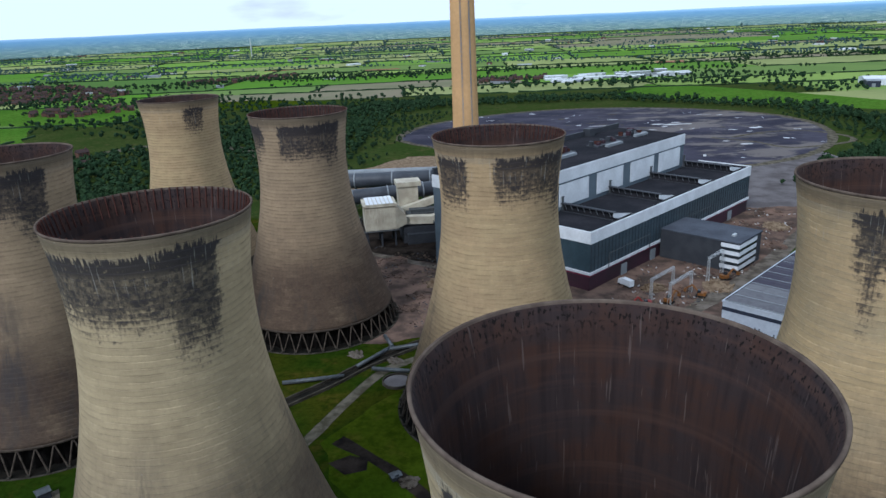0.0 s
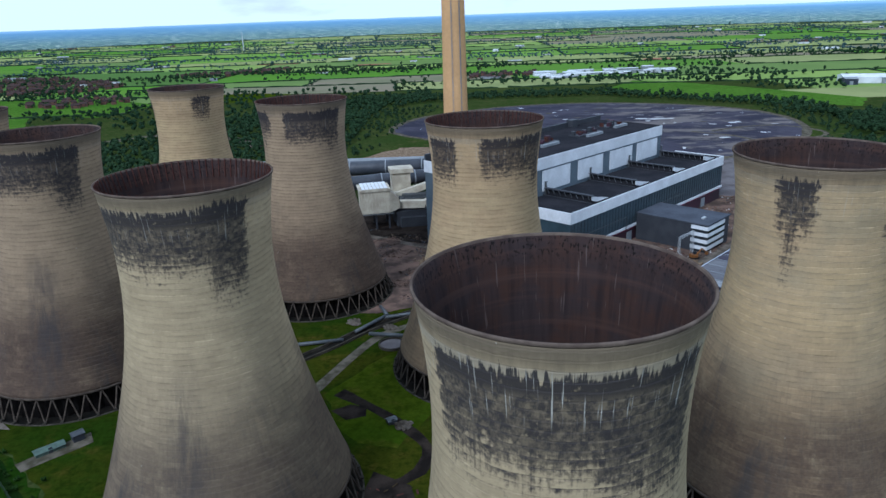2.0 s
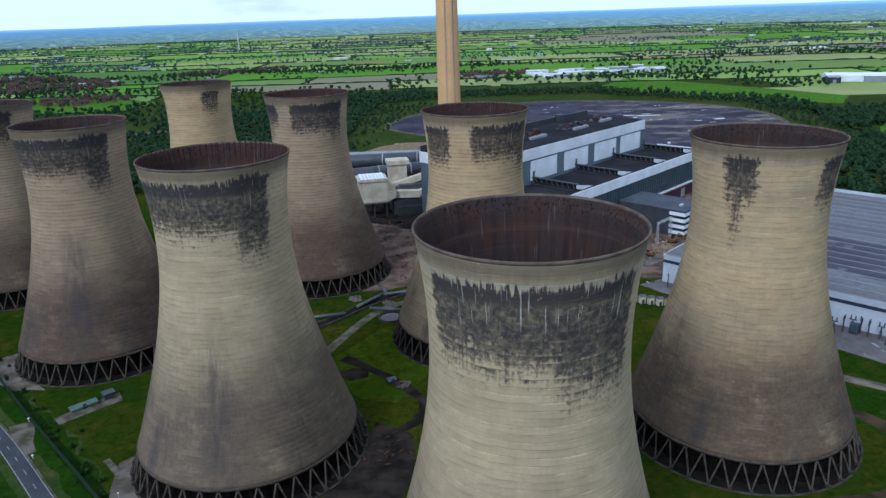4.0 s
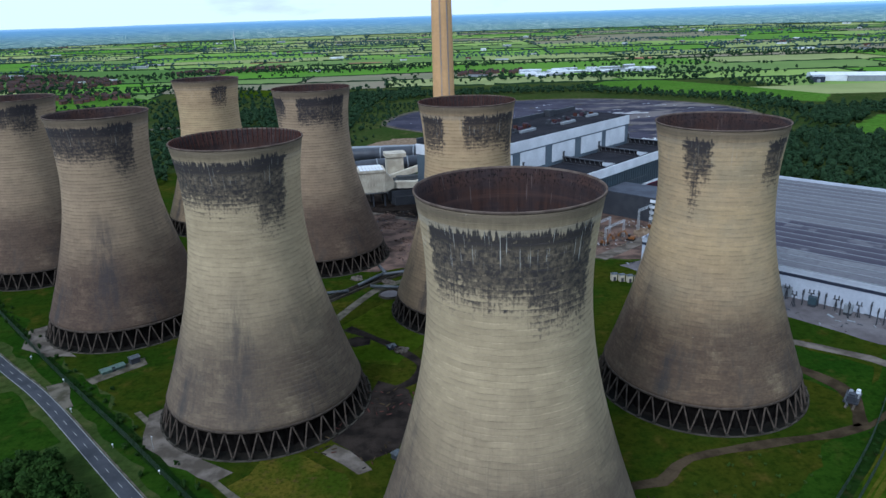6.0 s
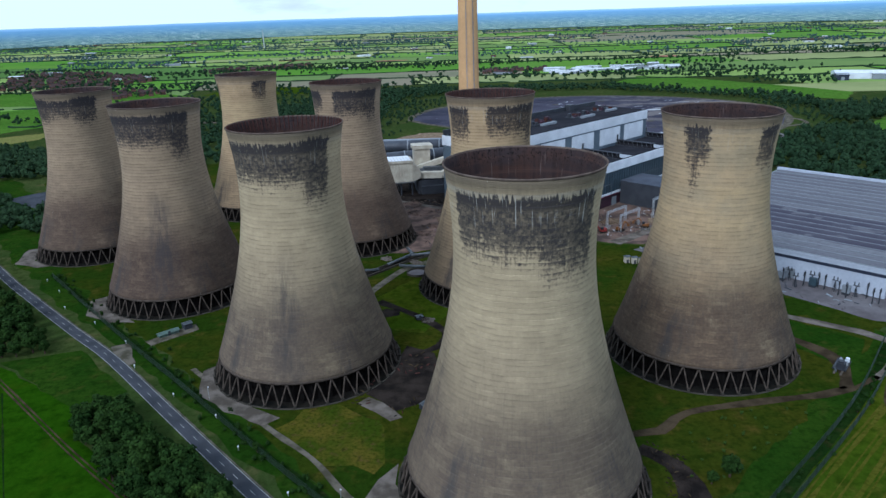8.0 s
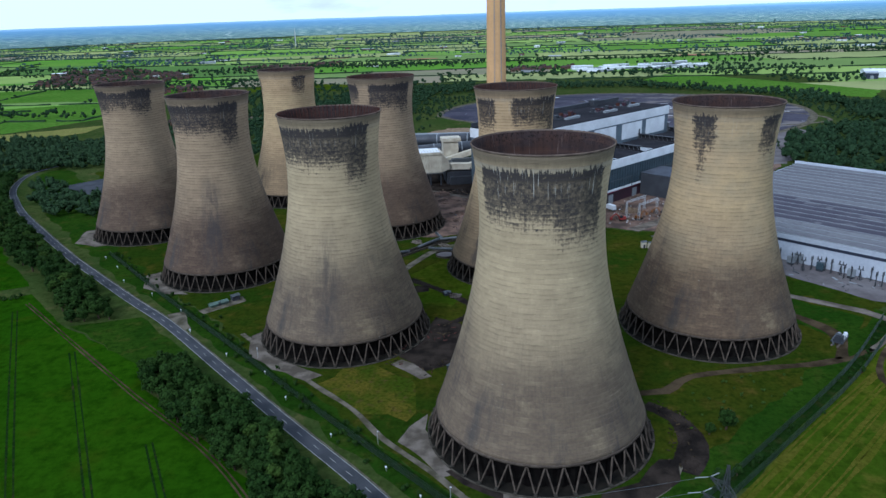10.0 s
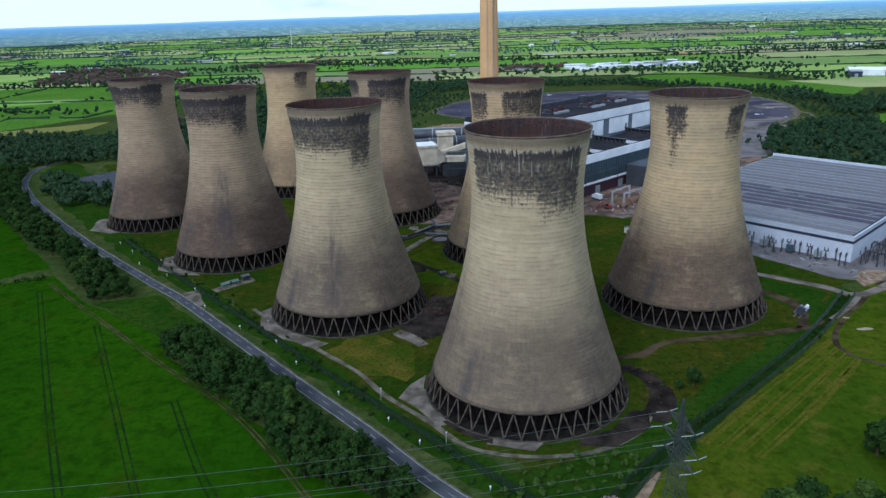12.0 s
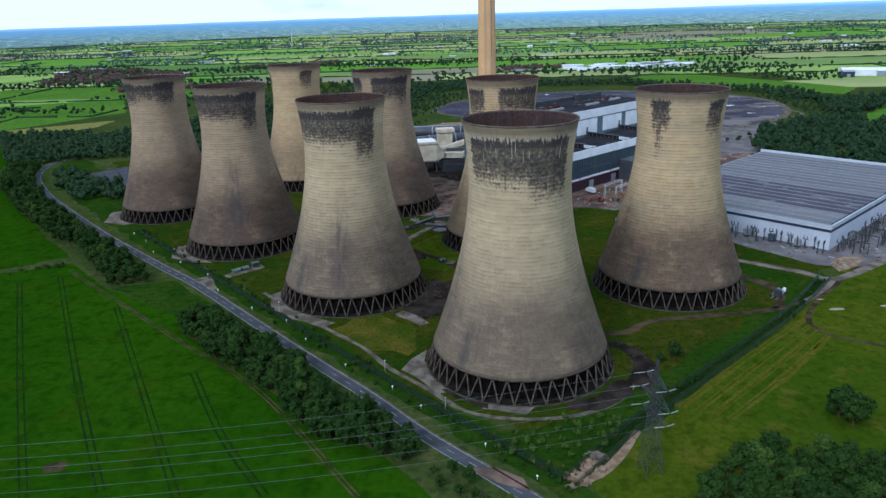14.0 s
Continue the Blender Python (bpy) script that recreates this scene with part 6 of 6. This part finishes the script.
stuff("far_wood", [h for h in drift_spots if h[1] >= 2000], DRIFTT, M["leaf4"], "distant belts of woodland in haze-blue green", "woodland", 39)
stuff("far_wood", [h for h in wood_spots if h[1] < 2000], FART, M["leaf2"], "scattered dark copses among the fields", "woodland", 9)
stuff("far_wood", [h for h in wood_spots if h[1] >= 2000], FART, M["leaf4"], "distant copses in haze-blue green", "woodland", 19)


def house_template():
    t = thing("house", "small brick house with a pitched tiled roof", "house", pose(0, 0, -80), "village houses")
    part("wall", Geo().box(-5, 5, -4, 4, 0, 5.2), M["brick"], t)
    roof = part("roof", Geo().add([(-5.4, -4.5, 5.1), (5.4, -4.5, 5.1), (5.4, 4.5, 5.1), (-5.4, 4.5, 5.1), (-5.4, 0, 8.3), (5.4, 0, 8.3)], [(0, 1, 5, 4), (2, 3, 4, 5), (1, 2, 5), (3, 0, 4), (3, 2, 1, 0)]), M["slate"], t)
    part("chimney_stack", Geo().box(3.4, 4.2, -0.5, 0.5, 6.5, 9.4), M["brick"], roof)
    win = Geo().box(-0.7, 0.7, -4.06, -4.0, 0, 1.3).mesh("window", M["window"])
    for x in (-3, 3):
        for z in (1.0, 3.4):
            part("window", win, None, t).location = (x, 0, z)
    return t


def villages():
    base = house_template()
    first = True
    r = random.Random(31)
    areas = [([(-1120, 1900), (-950, 1910), (-640, 1620), (-700, 1480), (-930, 1440)], 150), ([(-640, 1850), (-380, 1980), (-360, 1880), (-600, 1750)], 40), ([(-690, 1290), (-570, 1240), (-500, 1330), (-620, 1400)], 26), ([(40, 1500), (190, 1560), (200, 1640), (60, 1620)], 16), ([(-420, 860), (-360, 800), (-330, 850), (-400, 910)], 5)]
    for poly, n in areas:
        for x, y in scatter(poly, 19, r)[:n]:
            m = Matrix.LocRotScale((x, y, 0), Euler((0, 0, r.choice((0.3, 1.87, 0.9)))), None) @ Matrix.Diagonal((r.uniform(0.7, 1.3), r.uniform(0.8, 1.1), r.uniform(0.85, 1.1), 1))
            if first:
                base.matrix_basis, first = m, False
            else:
                c = copy_thing(base, m)
                c.scale = m.to_scale()
    spots = [(x, y, r.uniform(0.5, 1.0)) for poly, n in areas for x, y in scatter(poly, 15, r)]
    stuff("garden_trees", spots, FART, M["leaf2"], "garden trees between the village houses", "woodland", 15)


villages()


def shed(x, y, rz, a, b, h, mat, roof, label, group="industrial sheds"):
    t = thing("industrial_shed", label, "shed", pose(x, y, 0, 0, 0, rz), group)
    part("wall", Geo().box(-a, a, -b, b, 0, h), mat, t)
    part("roof", Geo().add([(-a - 0.4, -b - 0.4, h), (a + 0.4, -b - 0.4, h), (a + 0.4, b + 0.4, h), (-a - 0.4, b + 0.4, h), (-a - 0.4, 0, h + b * 0.16), (a + 0.4, 0, h + b * 0.16)],
                           [(0, 1, 5, 4), (2, 3, 4, 5), (1, 2, 5), (3, 0, 4), (3, 2, 1, 0)]), roof, t)
    part("door", Geo().box(-2.5, 2.5, -b - 0.1, -b, 0, h * 0.6), M["grey"], t)


r3 = random.Random(9)
for i in range(34):
    x = 195 + 270 * r3.random()
    shed(x, 1500 + (x - 195) * 0.25 + r3.uniform(-25, 95), 8 + r3.uniform(-8, 8), r3.uniform(8, 24), r3.uniform(4, 8), r3.uniform(3, 5), r3.choice((M["white"], M["grey"])), r3.choice((M["white"], M["white"], M["grey"])), "long low white glasshouse or shed among fields")
shed(706, 1250, -17, 72, 22, 9, M["white"], M["white"], "very large white distribution shed on the plain")
shed(633, 1235, -17, 9, 12, 9, M["stripe"], M["grey"], "blue-grey loading bay of the large shed")
shed(720, 1225, -17, 40, 8, 9, M["grey"], M["white"], "grey office range of the large shed")
for i in range(70):
    y = r3.uniform(1500, 4200)
    x = r3.uniform(-0.6, 0.6) * y
    shed(x, y, r3.uniform(-30, 30), r3.uniform(6, 22), r3.uniform(5, 11), r3.uniform(3, 7), r3.choice((M["white"], M["grey"], M["brick"])), r3.choice((M["white"], M["grey"], M["slate"], M["slate"])), "distant farm or works shed with pale roof")
for x, y, a, b in ((-465, 2190, 62, 26), (-180, 2050, 50, 18), (530, 1900, 40, 30)):
    sheet("bare_field", [(x - a, y - b), (x + a, y - b * 0.7), (x + a * 0.9, y + b), (x - a * 0.8, y + b * 0.9)], 0.08, M["redsoil"], "bare reddish ploughed field", "field", 6)


def mast(x, y, h):
    t = thing("mast", "thin pale communication mast on the plain", "mast", pose(x, y, 0))
    part("pole", Geo().beam((0, 0, 0), (0, 0, h), 3.0, 3.0, 6), M["galv"], t)
    part("antenna", Geo().beam((0, 0, h), (0, 0, h + 14), 1.2, 1.2, 6), M["galv"], t)


mast(-840, 3180, 60)


# ---- fence round the site ----
def wire_fence(pts, label):
    t = thing("wire_fence", label, "fence", pose(0, 0, 0), "site fence")
    line = smooth_line(pts, 3.0)
    post = Geo().beam((0, 0, 0), (0, 0, 2.5), 0.14).beam((0, 0, 2.5), (0.35, 0, 2.85), 0.1).mesh("post", M["fence"])
    for i in range(0, len(line) - 1, 2):
        part("post", post, None, t).location = (line[i].x, line[i].y, 0)
    g = Geo()
    for z in [0.1 + 0.16 * k for k in range(15)] + [2.65, 2.8]:
        for a, b in zip(line[::2], line[2::2]):
            g.beam((a.x, a.y, z), (b.x, b.y, z), 0.05, 0.05, 3)
    part("mesh", g, M["fence"], t, "dark green wire mesh")


wire_fence([(-196, 392), (-123, 316), (-83, 276), (-44, 236), (4, 189), (46, 149)], "dark green wire security fence beside the road")
wire_fence([(46, 149), (71, 180), (103, 213), (147, 259), (183, 305)], "dark green wire security fence towards the switchyard")
wire_fence([(49, 146), (74, 177), (106, 210), (150, 256), (187, 302)], "second dark green wire fence beside the fairway")


def lamp_post(x, y):
    t = thing("lamp_post", "slim grey site lamp post by the perimeter path", "lamp post", pose(x, y, 0), "perimeter lamps")
    part("pole", Geo().beam((0, 0, 0), (0, 0, 4.6), 0.1, 0.1, 6), M["galv"], t)
    part("head", Geo().box(-0.1, 0.4, -0.1, 0.1, 4.55, 4.7), M["white"], t)


for x, y in ((-70, 268), (-14, 212), (10, 186)):
    lamp_post(x, y)


def marker_post(x, y):
    t = thing("marker_post", "short white-topped marker post in the verge", "post", pose(x, y, 0), "verge marker posts")
    part("stake", Geo().beam((0, 0, 0), (0, 0, 1.1), 0.16), M["galv"], t)
    part("cap", Geo().box(-0.22, 0.22, -0.22, 0.22, 1.1, 1.5), M["white"], t, "white painted cap")


for k, p in enumerate(smooth_line([(-196, 384), (-105, 293), (-48, 236), (4, 184), (36, 152)], 22.0)):
    marker_post(p.x + 2.5 * math.sin(k * 2.1), p.y + 2.5 * math.cos(k * 1.7))


# ---- pylon and its lines ----
def pylon(x, y, rz):
    t = thing("pylon", "tall grey lattice steel electricity pylon by the fence", "pylon", pose(x, y, 0, 0, 0, rz))
    H = 35.5
    wid = lambda z: 2.7 if z <= 0 else 2.7 * (1 - z / 17) + 1.15 * z / 17 if z < 17 else 1.15 * (1 - (z - 17) / 18.5) + 0.15
    corners = [(-1, -1), (1, -1), (1, 1), (-1, 1)]
    levels = [0, 4, 8, 11.5, 14.5, 17, 19.5, 22, 24.5, 27, 29.5, 32, H]
    for cx, cy in corners:
        g = Geo()
        for a, b in zip(levels, levels[1:]):
            g.beam((cx * wid(a), cy * wid(a), a), (cx * wid(b), cy * wid(b), b), 0.15)
        part("leg", g, M["pylon"], t)
    g = Geo()
    for a, b in zip(levels, levels[1:]):
        for i in range(4):
            p, q = corners[i], corners[(i + 1) % 4]
            g.beam((p[0] * wid(a), p[1] * wid(a), a), (q[0] * wid(b), q[1] * wid(b), b), 0.12)
            g.beam((q[0] * wid(a), q[1] * wid(a), a), (p[0] * wid(b), p[1] * wid(b), b), 0.12)
    part("bracing", g, M["pylon"], t)
    for z, reach in ((18, 6.2), (23, 7.6), (28.5, 5.6)):
        for s in (-1, 1):
            g = Geo()
            for cy in (-1, 1):
                g.beam((s * wid(z), cy * wid(z), z), (s * reach, 0, z + 0.3), 0.16).beam((s * wid(z + 2), cy * wid(z + 2), z + 2.2), (s * reach, 0, z + 0.3), 0.14)
                for k in (0.3, 0.6):
                    g.beam((s * (wid(z) + (reach - wid(z)) * k), cy * wid(z) * (1 - k), z + 0.1), (s * (wid(z) + (reach - wid(z)) * (k + 0.2)), 0, z + 2.2 * (1 - k) * 0.8), 0.1)
            arm = part("arm", g, M["pylon"], t)
            for d in (-1, 1):
                part("insulator", Geo().beam((s * reach, d * 0.3, z + 0.2), (s * reach - 0.9, d * 3.0, z - 0.1), 0.2, 0.14, 8), M["glass"], arm, "pale glass insulator string")
    return t


PY = (70.5, 154.5)
pylon(*PY, -72)


def power_lines():
    d1 = Vector((-0.990, -0.139, 0))
    side = Vector((0.139, -0.990, 0))
    for z, reach in ((18, 6.2), (23, 7.6), (28.5, 5.6)):
        for s in (-1, 1):
            a = Vector((*PY, z)) + side * s * reach + d1 * 3.4
            b = a + d1 * 330
            bm_pts = [a.lerp(b, k / 24) - Vector((0, 0, 9.0 * 4 * (k / 24) * (1 - k / 24))) for k in range(25)]
            g = Geo()
            ring = [Vector((0, 0.03, -0.018)), Vector((0, -0.03, -0.018)), Vector((0, 0, 0.036))]
            g.add([p + o for p in bm_pts for o in ring], [(3 * i + k, 3 * i + (k + 1) % 3, 3 * i + 3 + (k + 1) % 3, 3 * i + 3 + k) for i in range(24) for k in range(3)])
            tagged(part("power_line", g, M["steel"]), "thin slack power conductor hung from the pylon", "cable", "power lines")


power_lines()
for x, y, a, b in ((174, 267, 3.2, 1.3), (172, 278, 1.4, 0.8), (196, 270, 2.6, 1.0)):
    sheet("sand_bunker", [(x + a * math.cos(k), y + b * math.sin(k)) for k in (math.tau * j / 14 for j in range(14))], 0.08, M["sand"], "pale sand bunker on the golf course", "bunker", 0.8)

fl = smooth_line([(47, 147), (72, 179), (104, 212), (148, 258), (184, 303)], 3.0)
stuff("scrub", [(p.x + r2.gauss(0, 1.2), p.y + r2.gauss(0, 1.2), r2.uniform(0.25, 0.7)) for p in fl if r2.random() < 0.7], SCRUB, M["leaf"], "weeds growing through the double fence", "scrub", 7)
stuff("scrub", [(x, y, r2.uniform(0.2, 0.6)) for x, y in scatter([(78, 210), (100, 226), (140, 258), (110, 256), (90, 246)], 4.0, r2) if r2.random() < 0.5], SCRUB, M["leaf3"], "low leafy weeds in rough grass", "scrub", 8)

r4 = random.Random(41)
stuff("bushes", [(x, y, r4.uniform(0.25, 0.7)) for poly in ([(-84, 860), (-84, 1000), (-70, 1110), (20, 1118), (-30, 1000), (-44, 900)], [(-120, 745), (-84, 850), (-44, 830), (-80, 750)],
                                                              [(412, 800), (452, 930), (430, 1000), (396, 1000), (404, 900), (396, 840)], [(250, 660), (300, 700), (380, 780), (360, 740), (290, 660)])
                 for x, y in scatter(poly, 8, r4)], MIDT, M["leaf2"], "scattered dark bushes on rough grass round the yard", "bush", 21)
